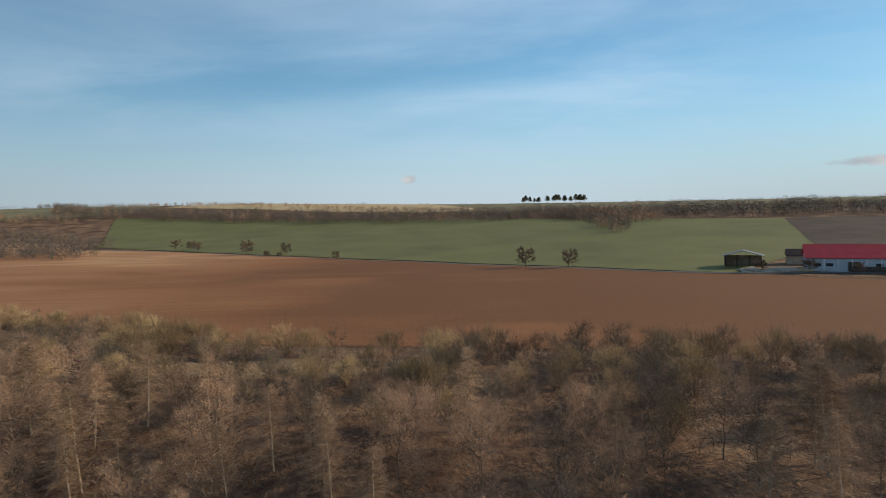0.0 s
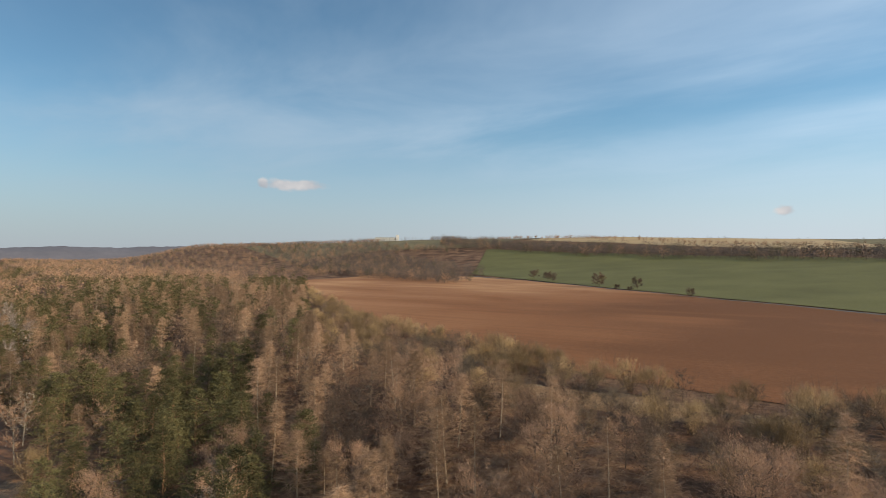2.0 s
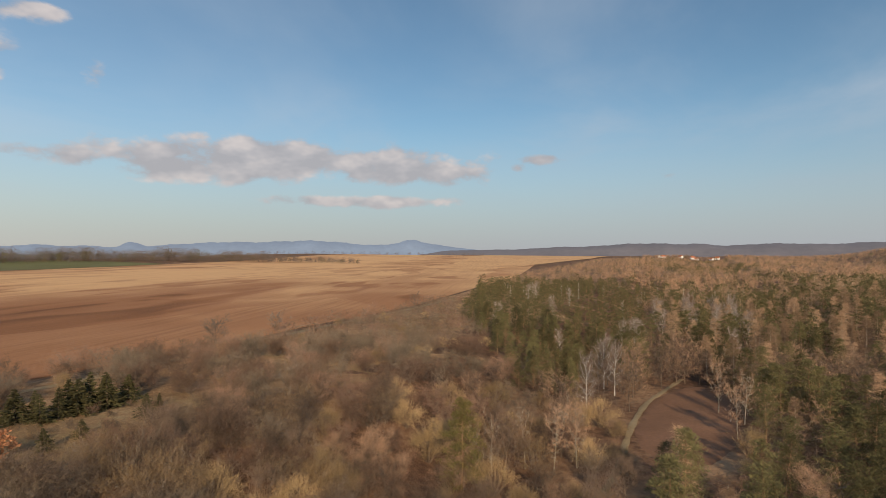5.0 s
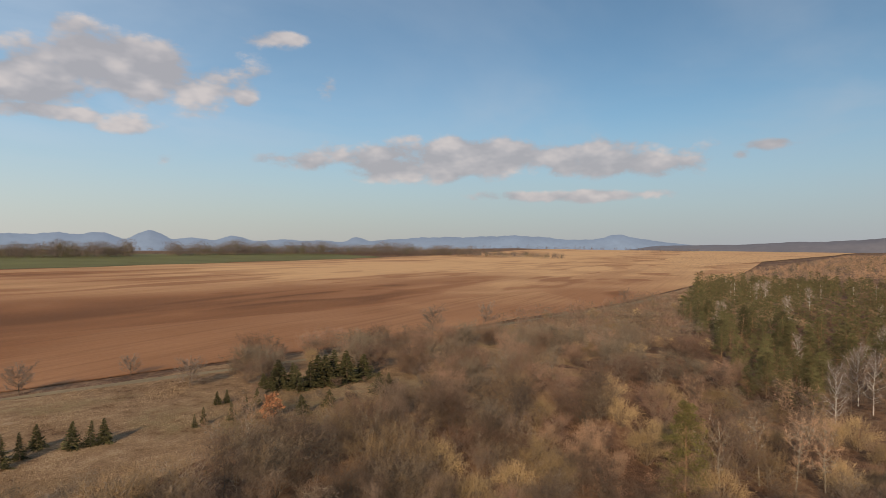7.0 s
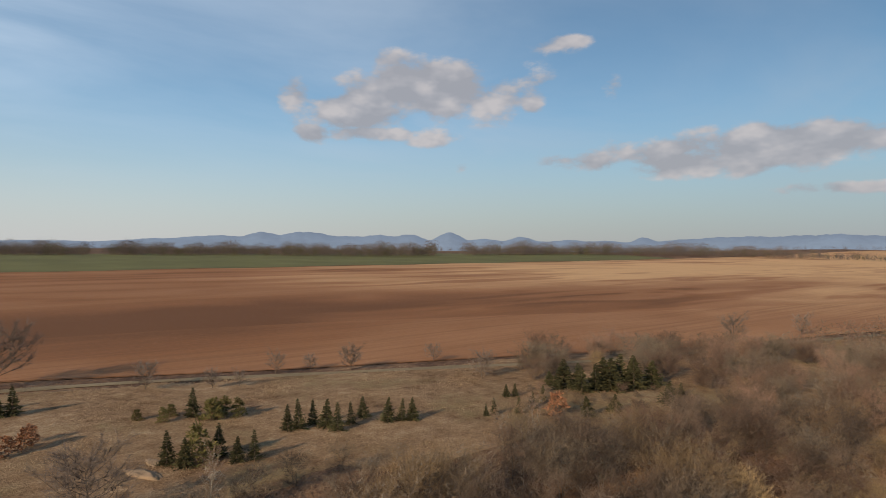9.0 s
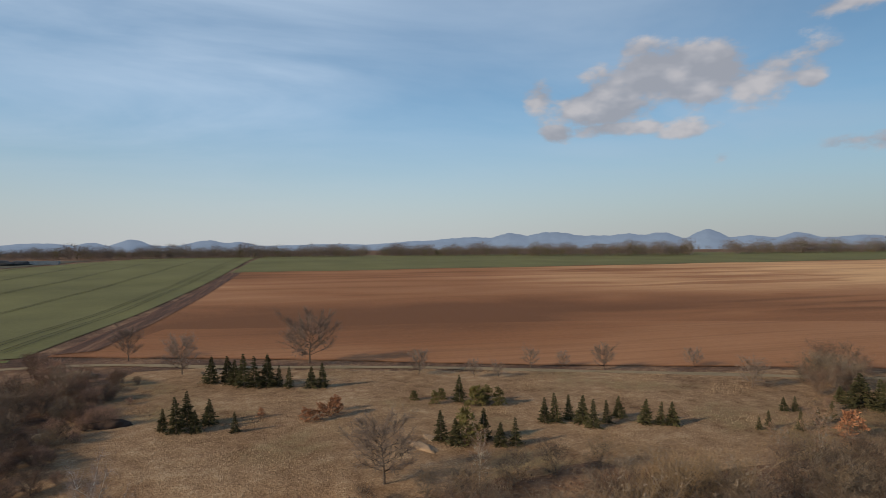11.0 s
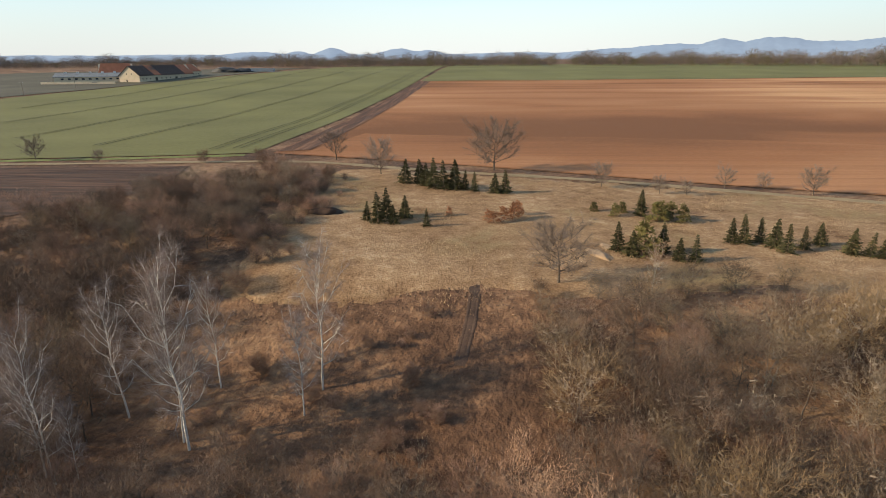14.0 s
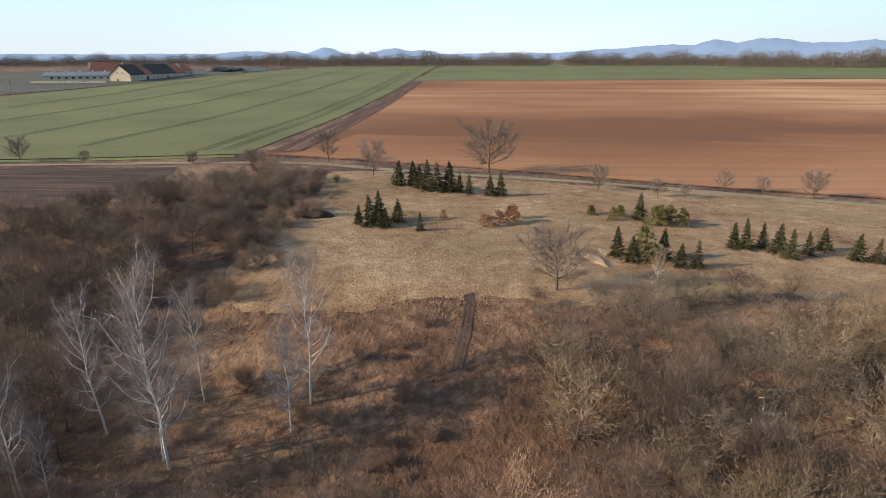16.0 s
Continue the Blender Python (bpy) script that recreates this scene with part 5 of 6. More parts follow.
def plant_far():
    rng = np.random.default_rng(12)
    spots = []
    for x, y in scatter(-1650, -430, -40, 900, 12.5, rng):     # the wood runs on westwards
        if y < min(north_edge(x), 250 - 0.32 * x) and y > south_edge(x) + 6:
            wave = math.sin(x * 0.011) + math.sin(y * 0.017 + x * 0.004)
            r = rng.random()
            low = 0.72 if y < -0.2 * x else 1.0
            spots.append((x, y, rng.uniform(9, 13) * low, 2 if (wave > 0.3 and r < 0.7) or r < 0.15 else 1 if r < 0.35 else 3 if r < 0.6 else 0))
    thicket("woodland_west", spots, FAR, "distant leafless and pine wood filling the valley", "woods", 4)
    spots = []
    for x, y in scatter(-1500, 900, 300, 1500, 12.0, rng):     # woods on the northern slope
        q = ROAD_N[0] * x + ROAD_N[1] * y - 296
        along = ROAD_N[1] * x - ROAD_N[0] * y
        d, az = math.hypot(x, y), (math.degrees(math.atan2(-x, y)) + 180) % 360 - 180
        r = rng.random()
        top = 470 + 35 * math.sin(along * 0.012) + 20 * math.sin(along * 0.031)
        if 560 < q < 640 and r < 0.35 and az < 34:
            spots.append((x, y, rng.uniform(6, 11), 0))
        elif 32.5 < az < 60 and q > -40 and y > north_edge(x) + 60 and d < (1300 if 35 < az < 46 else 1900) and r < 0.75 and (q < 120 or math.sin(x * 0.011 + y * 0.006) + math.sin(y * 0.013 - x * 0.004) > -0.2) and not (q < 60 and az < 33):
            spots.append((x, y, rng.uniform(9, 13), 3 if r < 0.5 else 0 if r < 0.65 else 2))
        elif -19 < az < -9 and 280 < q < 470 and abs(q - 300 - (az + 19) * 14) < 60:
            spots.append((x, y, rng.uniform(8, 13), 0))
    for x, y in scatter(-1100, 750, 180, 1600, 9.0, rng):       # close strip along the top of the wheat
        q = ROAD_N[0] * x + ROAD_N[1] * y - 296
        along = ROAD_N[1] * x - ROAD_N[0] * y
        az = math.degrees(math.atan2(-x, y))
        low = np.interp(along, [-1000, -896, -231, 78, 300, 600], [255, 272, 350, 335, 345, 350]) + 8 * math.sin(along * 0.05)
        if low < q < low + 95 and az < 34 and rng.random() < 0.85:
            r = rng.random()
            spots.append((x, y, rng.uniform(10, 18), 3 if r < 0.82 else 2 if r < 0.92 else 0))
    for x, y in scatter(-760, -300, 400, 900, 8.5, rng):       # wood at the western end of the wheat
        q = ROAD_N[0] * x + ROAD_N[1] * y - 296
        az = math.degrees(math.atan2(-x, y))
        if 31.5 + 1.5 * math.sin(y * 0.05) < az < 52 and -30 < q < 110 and y > north_edge(x) + 25 and rng.random() < 0.9:
            r = rng.random()
            spots.append((x, y, rng.uniform(8, 14), 3 if r < 0.86 else 0 if r < 0.93 else 2))
    for x, y in scatter(60, 230, 470, 840, 9.0, rng):          # spur of wood running down into the wheat
        k = (y - 480) / 340
        if abs(x - (132 + 70 * k - 60 * k * k)) < 10 + 55 * max(0, k - 0.1) and 0 < k < 1:
            spots.append((x, y, rng.uniform(7, 13), 3 if rng.random() < 0.6 else 0))
    for x, y in scatter(-2300, -380, 380, 1900, 19.0, rng):    # bare woods over the north-western ridge
        d, az = math.hypot(x, y), math.degrees(math.atan2(-x, y))
        if 40 < az < 68 and 780 < d < 2350 and y > min(north_edge(x) + 30, 252 - 0.32 * x) and (d < 1500 or rng.random() < 0.6):
            r = rng.random()
            spots.append((x, y, rng.uniform(8, 13), 3 if r < 0.45 else 0 if r < 0.8 else 1 if r < 0.88 else 2))
    thicket("woodland_north", spots, FAR, "bare brown wood along the top of the wheat slope", "woods", 6)
    spots = []
    for az in np.arange(-40, 60, 0.30):                        # hedges on the northern skyline
        for k in range(2):
            a = radians(az + rng.uniform(-0.2, 0.2))
            d = rng.uniform(1480, 1620)
            if rng.random() < (0.75 if az > 18 or az < -22 else 0.25):
                spots.append((-math.sin(a) * d, math.cos(a) * d, rng.uniform(3, 7) * (1.7 if az > 28 else 1), 3))
    thicket("skyline_hedge", spots, FAR, "bare hedge along the skyline of the northern ridge", "hedge", 7)
    spots = []
    for az in np.arange(104, 232, 0.20):                       # tree belt behind the southern fields
        if 140.0 < az < 142.7 or 171.6 < az < 172.8:
            continue
        for k in range(4 if az < 150 else 5):
            a = radians(az + rng.uniform(-0.3, 0.3))
            d = 770 + 420 * smooth(152, 118, az) + 250 * smooth(192, 208, az) + rng.uniform(0, 110)
            tall = 0.92 + 0.10 * math.sin(az * 0.9) + 0.10 * math.sin(az * 2.3) + 0.06 * math.sin(az * 5.1)
            tall *= 1.0 + 0.30 * smooth(152, 144, az) + 0.12 * smooth(143, 124, az) - 0.75 * smooth(119, 105, az)
            spots.append((-math.sin(a) * d, math.cos(a) * d, rng.uniform(10, 19) * tall, 3 if rng.random() < 0.85 else 2))
    for az in np.arange(92, 235, 0.45):
        for k in range(2):
            a = radians(az + rng.uniform(-0.3, 0.3))
            d = rng.uniform(1900, 2500)
            spots.append((-math.sin(a) * d, math.cos(a) * d, rng.uniform(8, 15), 3))
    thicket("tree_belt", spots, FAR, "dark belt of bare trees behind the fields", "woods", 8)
    spots = []
    for x, y in scatter(-3300, -1600, 200, 2400, 42.0, rng):  # woods and copses towards the western hills
        if y > south_edge(x) + 60 and (y > -0.36 * x or math.sin(x * 0.008) + math.sin(y * 0.013 + x * 0.003) > 0.5) and y > -0.22 * x:
            spots.append((x, y, rng.uniform(9, 15), 0 if rng.random() < 0.6 else 3 if rng.random() < 0.6 else 2))
    thicket("woodland_hills", spots, FAR, "bare woods and copses far along the valley", "woods", 9)
    for i in range(19):                                        # clump of pines on the ridge
        a = radians(-6.5 - 6.2 * (i + rng.uniform(-0.9, 0.9)) / 19)
        d = 1330 + rng.uniform(-15, 15)
        plant("ridge_pine", -math.sin(a) * d, math.cos(a) * d, rng.uniform(12, 19), rng)


def plant_south():
    rng = np.random.default_rng(13)
    rows = [(14.3, -113.2, 5.1), (11.3, -113.3, 5.1), (10.1, -110.8, 4.7), (8.5, -109.4, 6.0), (6.5, -108.1, 5.8), (4.5, -108.2, 6.0), (2.7, -107.7, 4.0),
            (0.9, -106.4, 3.9), (-2.8, -105.3, 4.0), (-4.7, -105.0, 4.6), (17.2, -86.2, 3.3), (15.2, -85.0, 5.1), (14.4, -88.2, 5.0), (12.9, -84.5, 3.2)]
    rows += [(11.5, -87.5, 3.9), (7.8, -83.2, 3.0), (-17.2, -71.9, 4.2), (-18.6, -70.0, 3.6), (-22.4, -71.0, 4.3), (-25.4, -67.6, 3.7), (-23.6, -68.2, 3.2),
             (-24.7, -89.4, 4.5), (-32.7, -75.4, 3.7), (-34.1, -74.9, 4.4), (-36.3, -75.5, 3.8), (-37.2, -73.5, 4.1), (-37.7, -71.1, 4.1)]
    rows += [(-40.4, -72.5, 3.4), (-43.3, -74.4, 3.3), (-45.0, -70.6, 3.7), (-46.7, -69.8, 3.4), (-48.2, -69.2, 3.4)]
    for x, y, h in rows:
        plant("spruce", x, y, h, rng)
    for x, y, h in [(-67.5, -70.7, 2.3), (-68.9, -70.1, 2.4), (-62.3, -62.6, 3.0), (-58.9, -64.1, 2.7), (-57.5, -64.4, 2.0), (-69.8, -65.1, 3.0), (-66.1, -63.6, 2.7)]:
        plant("spruce", x, y, h, rng, "small grey-green spruce at the edge of the thicket")
    for x, y, h in [(-20.2, -70.4, 4.0), (-18.2, -92.5, 1.5), (-20.8, -89.3, 1.9), (-22.4, -91.7, 1.7), (-26.3, -86.2, 3.0), (-28.8, -88.2, 2.4), (-29.9, -85.7, 2.5), (-27.6, -87.2, 2.2)]:
        plant("young_pine", x, y, h, rng)
    for x, y, h in [(-79.4, -68.9, 5.5), (-79.9, -65.5, 4.7), (-82.8, -65.0, 5.0), (-85.6, -64.1, 5.8), (-88.2, -64.4, 6.2), (-89.4, -61.9, 6.2), (-94.2, -61.8, 4.8),
                    (-79.4, -72.1, 2.8), (-85.3, -52.8, 3.8), (-69.0, -55.7, 3.2), (-74.4, -55.0, 2.8), (-91.9, -54.8, 2.3), (-81.5, -67.5, 4.8), (-86.8, -66.5, 5.4), (-91.5, -64.0, 5.2)]:
        plant("spruce", x, y, h, rng, "dense dark green young conifer in a group beside the meadow", 1.5)
    for x, y, h in [(24.7, -40.7, 17.5), (25.6, -41.6, 14.0), (32.2, -44.8, 13.2), (24.9, -48.2, 11.0), (14.8, -47.2, 14.3), (15.8, -44.3, 10.0), (33.3, -36.2, 14.2),
                    (34.6, -37.0, 11.5), (31.8, -36.8, 6.8)]:
        plant("birch", x, y, h, rng, wide=0.85)
    for x, y, h in [(34.4, -142.4, 7.1), (20.5, -122.7, 7.0), (-59.0, -105.7, 4.5), (-36.6, -104.7, 2.8), (-32.3, -105.8, 3.2), (-23.0, -111.0, 4.4), (-52.6, -110.7, 3.0),
                    (-45.7, -111.1, 4.0), (-77.2, -102.7, 3.4), (-74.6, -84.5, 4.8), (-150.2, -74.7, 7.6), (-182.1, -71.2, 5.9), (-280.7, -41.5, 5.7), (-87.7, -86.8, 2.2), (110, -142, 5.0), (92, -139, 3.0)]:
        plant("fruit_tree", x, y, h * 0.88, rng)
    plant("fruit_tree", -3.3, -128.0, 8.2, rng, "large old leafless tree with forked spreading limbs", 1.2)
    plant("fruit_tree", -8.4, -60.9, 5.8, rng, "wide leafless tree on the edge of the bank", 1.15)
    for x, y, h in [(-53.6, -51.6, 6.3), (-49.2, -52.2, 4.9), (-19.0, -62.0, 4.2), (-17.5, -57.5, 4.6)]:
        plant("grey_poplar", x, y, h, rng, wide=1.4)
    for x, y, h in [(-88.2, -1.4, 8.5), (-91.8, 3.5, 9.5), (-91.2, 7.7, 10), (-92.9, 11.3, 9.5), (-90, -4, 7), (-128, 44, 11), (-120, 46, 10), (-110, 41, 9.5), (-46, 30, 11), (-50, 35, 12), (-56, 40, 11), (-44, 36, 10)]:
        plant("grey_poplar", x, y, h, rng)
    plant("yellow_pine", -81.5, -5.4, 12.6, rng)
    for x, y, h in [(32.8, 288.4, 8.5), (52.0, 281.9, 7.5), (-154.6, 441.8, 9.5), (-122.7, 429.2, 7.4), (-76.7, 376.2, 4.7), (-229.0, 514.9, 6.9), (-218.1, 500.9, 6.7), (-134.2, 419.8, 3.6),
                    (-249.8, 529.8, 7.6), (-121.8, 409.0, 3.0), (122, 244, 4), (136, 234, 4.5), (150, 226, 3.5)]:
        plant("roadside_tree", x, y, h, rng, wide=1.15)


plant_wood()
plant_south()
plant_far()

# ---- buildings and small things ----


def box(bm, x0, x1, y0, y1, z0, z1):
    v = [bm.verts.new((x, y, z)) for z in (z0, z1) for x, y in ((x0, y0), (x1, y0), (x1, y1), (x0, y1))]
    for f in ((3, 2, 1, 0), (4, 5, 6, 7), (0, 1, 5, 4), (1, 2, 6, 5), (2, 3, 7, 6), (3, 0, 4, 7)):
        bm.faces.new([v[i] for i in f])
    return bm


def boxed(x0, x1, y0, y1, z0, z1):
    return box(bmesh.new(), x0, x1, y0, y1, z0, z1)


def prism(profile, y0, y1):
    """A solid with the given outline in x and z, from y0 to y1."""
    bm = bmesh.new()
    a = [bm.verts.new((x, y0, z)) for x, z in profile]
    b = [bm.verts.new((x, y1, z)) for x, z in profile]
    bm.faces.new(a[::-1])
    bm.faces.new(b)
    for i in range(len(a)):
        k = (i + 1) % len(a)
        bm.faces.new((a[i], a[k], b[k], b[i]))
    bmesh.ops.recalc_face_normals(bm, faces=bm.faces)
    return bm


def gable_house(name, x, y, turn, w, length, eave, ridge, wall, roof, label, category, over=0.5, doors=(), windows=(), chimney=None, sink=0.3, hip=0.0, group=""):
    """A building along its own y: gabled wall, two roof slopes with thickness, doors and windows as (side, along, width, sill, top)."""
    house = tagged(new(name), label, category, group)
    house.matrix_basis = pose(x, y, ground_at(x, y) - sink, 0, 0, turn)
    h = w / 2
    part("wall", prism([(-h, 0), (h, 0), (h, eave), (0, ridge), (-h, eave)], 0, length), MAT[wall], house)
    k = (ridge - eave) / h
    t = 0.28
    y0, y1 = -over, length + over
    for s in (-1, 1):
        e = h + over
        slope = bmesh.new()
        pts = [(0, ridge + 0.05), (s * e, ridge - k * e + 0.05), (s * e, ridge - k * e + 0.05 + t), (0, ridge + 0.05 + t)]
        a = [slope.verts.new((px, y0 + (hip if px == 0 else 0), pz)) for px, pz in pts]
        b = [slope.verts.new((px, y1 - (hip if px == 0 else 0), pz)) for px, pz in pts]
        slope.faces.new(a)
        slope.faces.new(b)
        for i in range(4):
            slope.faces.new((a[i], a[(i + 1) % 4], b[(i + 1) % 4], b[i]))
        bmesh.ops.recalc_face_normals(slope, faces=slope.faces)
        part("roof", slope, MAT[roof], house)
    for kind, rows, mat in (("door", doors, "dark_wood"), ("window", windows, "dark_glass")):
        for side, along, width, sill, top in rows:
            if side in "lr":
                sx = h if side == "r" else -h
                lo, hi = sorted((sx - 0.06, sx + 0.06))
                ob = part(kind, boxed(lo, hi, along - width / 2, along + width / 2, sill, top), MAT[mat], house)
                if kind == "window" and width < 3:
                    lo, hi = sorted((sx + (0.05 if sx > 0 else -0.05), sx + (0.14 if sx > 0 else -0.14)))
                    part("window_sill", boxed(lo, hi, along - width / 2 - 0.1, along + width / 2 + 0.1, sill - 0.12, sill), MAT[wall], ob)
            else:
                yy = -0.06 if side == "f" else length - 0.06
                part(kind, boxed(along - width / 2, along + width / 2, yy, yy + 0.12, sill, top), MAT[mat], house)
    if chimney:
        part("chimney", boxed(-0.4, 0.4, chimney - 0.4, chimney + 0.4, ridge - 0.8, ridge + 1.3), MAT["brick"], house)
    return house


def utility_pole(x, y, h):
    post = tagged(new("utility_pole"), "grey wooden utility pole beside the field", "pole", "utility poles")
    post.matrix_basis = pose(x, y, ground_at(x, y) - 0.3, 0, 0, 20)
    bm = bmesh.new()
    bmesh.ops.create_cone(bm, cap_ends=True, segments=8, radius1=0.16, radius2=0.10, depth=h, matrix=Matrix.Translation((0, 0, h / 2)))
    part("post", bm, MAT["pole_wood"], post)
    part("crossarm", boxed(-0.9, 0.9, -0.06, 0.06, h - 0.7, h - 0.55), MAT["pole_wood"], post)
    for k in (-0.75, 0.0, 0.75):
        bm = bmesh.new()
        bmesh.ops.create_cone(bm, cap_ends=True, segments=8, radius1=0.06, radius2=0.04, depth=0.22, matrix=Matrix.Translation((k, 0, h - 0.44)))
        part("insulator", bm, MAT["white_paint"], post)


def heap(name, x, y, rx, ry, h, mat, label, seed, category="heap", turn=0.0):
    """An uneven pile of loose matter."""
    bm = bmesh.new()
    bmesh.ops.create_icosphere(bm, subdivisions=4, radius=1.0)
    for v in bm.verts:
        p = v.co.copy()
        k = 1 + 0.30 * noise.noise(p * 1.7 + Vector((seed, 0, 0))) + 0.14 * noise.noise(p * 5 + Vector((0, seed, 0)))
        v.co = Vector((p.x * rx * k, p.y * ry * k, max(-0.3, p.z * h * k)))
    for f in bm.faces:
        f.smooth = True
    ob = part(name, bm, MAT[mat], None)
    ob.matrix_basis = pose(x, y, ground_at(x, y) - 0.05, 0, 0, turn)
    return tagged(ob, label, category)


def farm_south():
    """The old farmstead beyond the wheat."""
    barn = gable_house("barn", 279, -485, 173, 18, 76, 5.8, 13.0, "plaster", "dark_tiles", "long old barn with pale plaster walls and weathered dark tile roof", "barn",
                       over=0.6, doors=[("r", 22, 3.4, 0.3, 3.8), ("r", 50, 3.2, 0.3, 3.6), ("f", -2.5, 1.2, 0.3, 2.4)],
                       windows=[("r", a, 1.0, 2.6, 3.5) for a in (4, 9, 14, 29, 35, 41, 57, 63)] + [("f", a, 0.9, 6.4, 7.4) for a in (-2.2, 2.2)])
    for a0, a1, s in ((19, 28, 1), (63, 76.6, -1), (63, 76.6, 1)):
        bm = bmesh.new()
        k = 7.2 / 9
        pts = [(0.0, 13.38), (s * 9.7, 13.38 - k * 9.7), (s * 9.7, 13.50 - k * 9.7), (0.0, 13.50)]
        a = [bm.verts.new((px, a0, pz)) for px, pz in pts]
        b = [bm.verts.new((px, a1, pz)) for px, pz in pts]
        bm.faces.new(a), bm.faces.new(b)
        for i in range(4):
            bm.faces.new((a[i], a[(i + 1) % 4], b[(i + 1) % 4], b[i]))
        bmesh.ops.recalc_face_normals(bm, faces=bm.faces)
        part("roof_patch", bm, MAT["red_tiles"], barn, "newer orange-red tile covering")
    bm = bmesh.new()
    for i in range(7):
        u = 22 + i * 1.0
        top = 13.62 - 7.2 / 9 * (2.2 + 0.5 * math.sin(i * 2.1))
        low = 13.62 - 7.2 / 9 * (5.2 + 0.7 * math.sin(i * 1.3))
        v = [bm.verts.new(p) for p in ((2.2, u, top), (2.2, u + 0.9, top), (5.4, u + 0.9, low), (5.4, u, low))]
        bm.faces.new(v)
    bmesh.ops.solidify(bm, geom=bm.faces[:], thickness=0.1)
    part("bared_lath", bm, MAT["pole_wood"], barn, "bare laths where tiles have fallen")
    cow = gable_house("cowshed", 291.5, -500, -70, 16, 50, 4.2, 7.0, "plaster", "grey_sheet", "long low cowshed with grey sheet roof", "shed", over=0.5,
                      windows=[("r", a, 2.0, 2.1, 3.3) for a in range(4, 48, 5)] + [("l", a, 2.0, 2.1, 3.3) for a in range(4, 48, 5)], doors=[("f", 0, 3, 0.3, 3.3)])
    for a in (7, 16, 25, 34, 43):
        part("roof_vent", boxed(-0.7, 0.7, a - 0.8, a + 0.8, 6.9, 8.2), MAT["white_paint"], cow)
    gable_house("farmhouse", 297, -524, -60, 12, 26, 6.5, 13.4, "plaster", "red_tiles", "farm building with red tile roof behind the cowshed", "house", hip=2.5,
                windows=[("r", a, 1.0, 2.2, 3.6) for a in (4, 9, 14, 19)], chimney=12)
    gable_house("annex", 269.6, -562, 173, 13, 16, 5.2, 11.2, "plaster", "red_tiles", "end building of the farm with orange tile roof", "house", hip=3.5,
                windows=[("r", a, 1.0, 2.0, 3.2) for a in (4, 8, 12)], doors=[("r", 14.2, 1.1, 0.3, 2.4)])
    yard = tagged(new("yard_wall"), "pale plastered yard wall in front of the cowshed", "wall")
    yard.matrix_basis = pose(283, -471, ground_at(300, -470) - 0.6, 0, 0, 4)
    for i, (a, b, hgt) in enumerate([(0, 14, 2.6), (14.02, 18, 1.9), (18.02, 30, 2.7), (30.02, 58, 2.5)]):
        part("wall_section", boxed(a, b, -0.25, 0.25, 0, hgt), MAT["plaster"], yard)
    for x, y, rx, ry, h, s in ((256, -628, 16, 8, 5.0, 3), (242, -636, 11, 7, 4.0, 8)):
        heap("silage_clamp", x, y, rx, ry, h, "tarp", "silage heap under dark sheeting", s)
    silo = tagged(new("bunker_silo"), "grey concrete bunker silo with low walls", "silo")
    silo.matrix_basis = pose(226, -650, ground_at(226, -650) - 0.3, 0, 0, 10)
    for a, b, c, d in ((-12, 12, -0.2, 0.2), (-12, 12, 11.8, 12.2), (-12.3, -12.02, -0.2, 12.2)):
        part("wall_panel", boxed(a, b, c, d, 0, 3.6), MAT["concrete"], silo)
    utility_pole(280, -366, 9.0)
    utility_pole(290, -432, 9.0)
    utility_pole(272, -300, 9.0)


def farm_north():
    """Red-roofed hall and sheds by the road."""
    hall = gable_house("hall", 141, 246, -117, 16, 55, 5.6, 10.2, "pale_blue", "red_sheet", "long farm hall with pale walls and red sheet roof", "barn", over=0.6,
                       doors=[("r", 16, 4.0, 0.3, 4.0), ("f", 0, 4.0, 0.3, 4.0)], windows=[("r", a, 2.4, 2.2, 3.4) for a in (4, 8, 24, 30, 36, 42)])
    for a in range(0, 12):
        part("wall_rib", boxed(8.02, 8.14, 1.5 + a * 4.6, 1.7 + a * 4.6, 0.4, 5.5), MAT["white_paint"], hall)
    shed = tagged(new("open_shed"), "open timber shed with a shallow grey roof", "shed")
    shed.matrix_basis = pose(124, 262, ground_at(124, 262) - 0.2, 0, 0, -27)
    for px in (-7, -2.4, 2.4, 7):
        for py in (-4, 4):
            part("post", boxed(px - 0.15, px + 0.15, py - 0.15, py + 0.15, 0, 5.2), MAT["dark_wood"], shed)
    part("back_wall", boxed(-7.2, 7.2, 4.2, 4.4, 0, 5.0), MAT["pole_wood"], shed)
    part("side_wall", boxed(-7.4, -7.2, -4.2, 4.4, 0, 5.0), MAT["pale_bark"], shed)
    bm = prism([(-8.2, 5.0), (0, 7.4), (8.2, 5.0), (8.2, 5.25), (0, 7.65), (-8.2, 5.25)], -5, 5)
    part("roof", bm, MAT["grey_sheet"], shed)
    gable_house("small_shed", 146, 268, -117, 8, 12, 4.2, 6.6, "pale_bark", "dark_tiles", "small weathered shed with dark roof", "shed", doors=[("f", 0, 2.4, 0.2, 3.0)])
    for x, y, rx, ry, h, m, s in ((120, 246, 6, 3, 1.6, "rubble", 1), (131, 243, 8, 3, 1.3, "rubble", 5), (140, 240, 5, 2.5, 1.5, "pale", 9)):
        heap("rubble_mound", x, y, rx, ry, h, m, "pale heap of rubble beside the road", s)
    fence = tagged(new("board_fence"), "dark board fence in front of the farm hall", "fence")
    fence.matrix_basis = pose(150, 231.5, ground_at(150, 231.5) - 0.1, 0, 0, -27)
    for i in range(40):
        part("board", boxed(i * 0.5, i * 0.5 + 0.44, -0.03, 0.03, 0, 2.3 + 0.05 * math.sin(i * 3.3)), MAT["dark_wood"], fence)


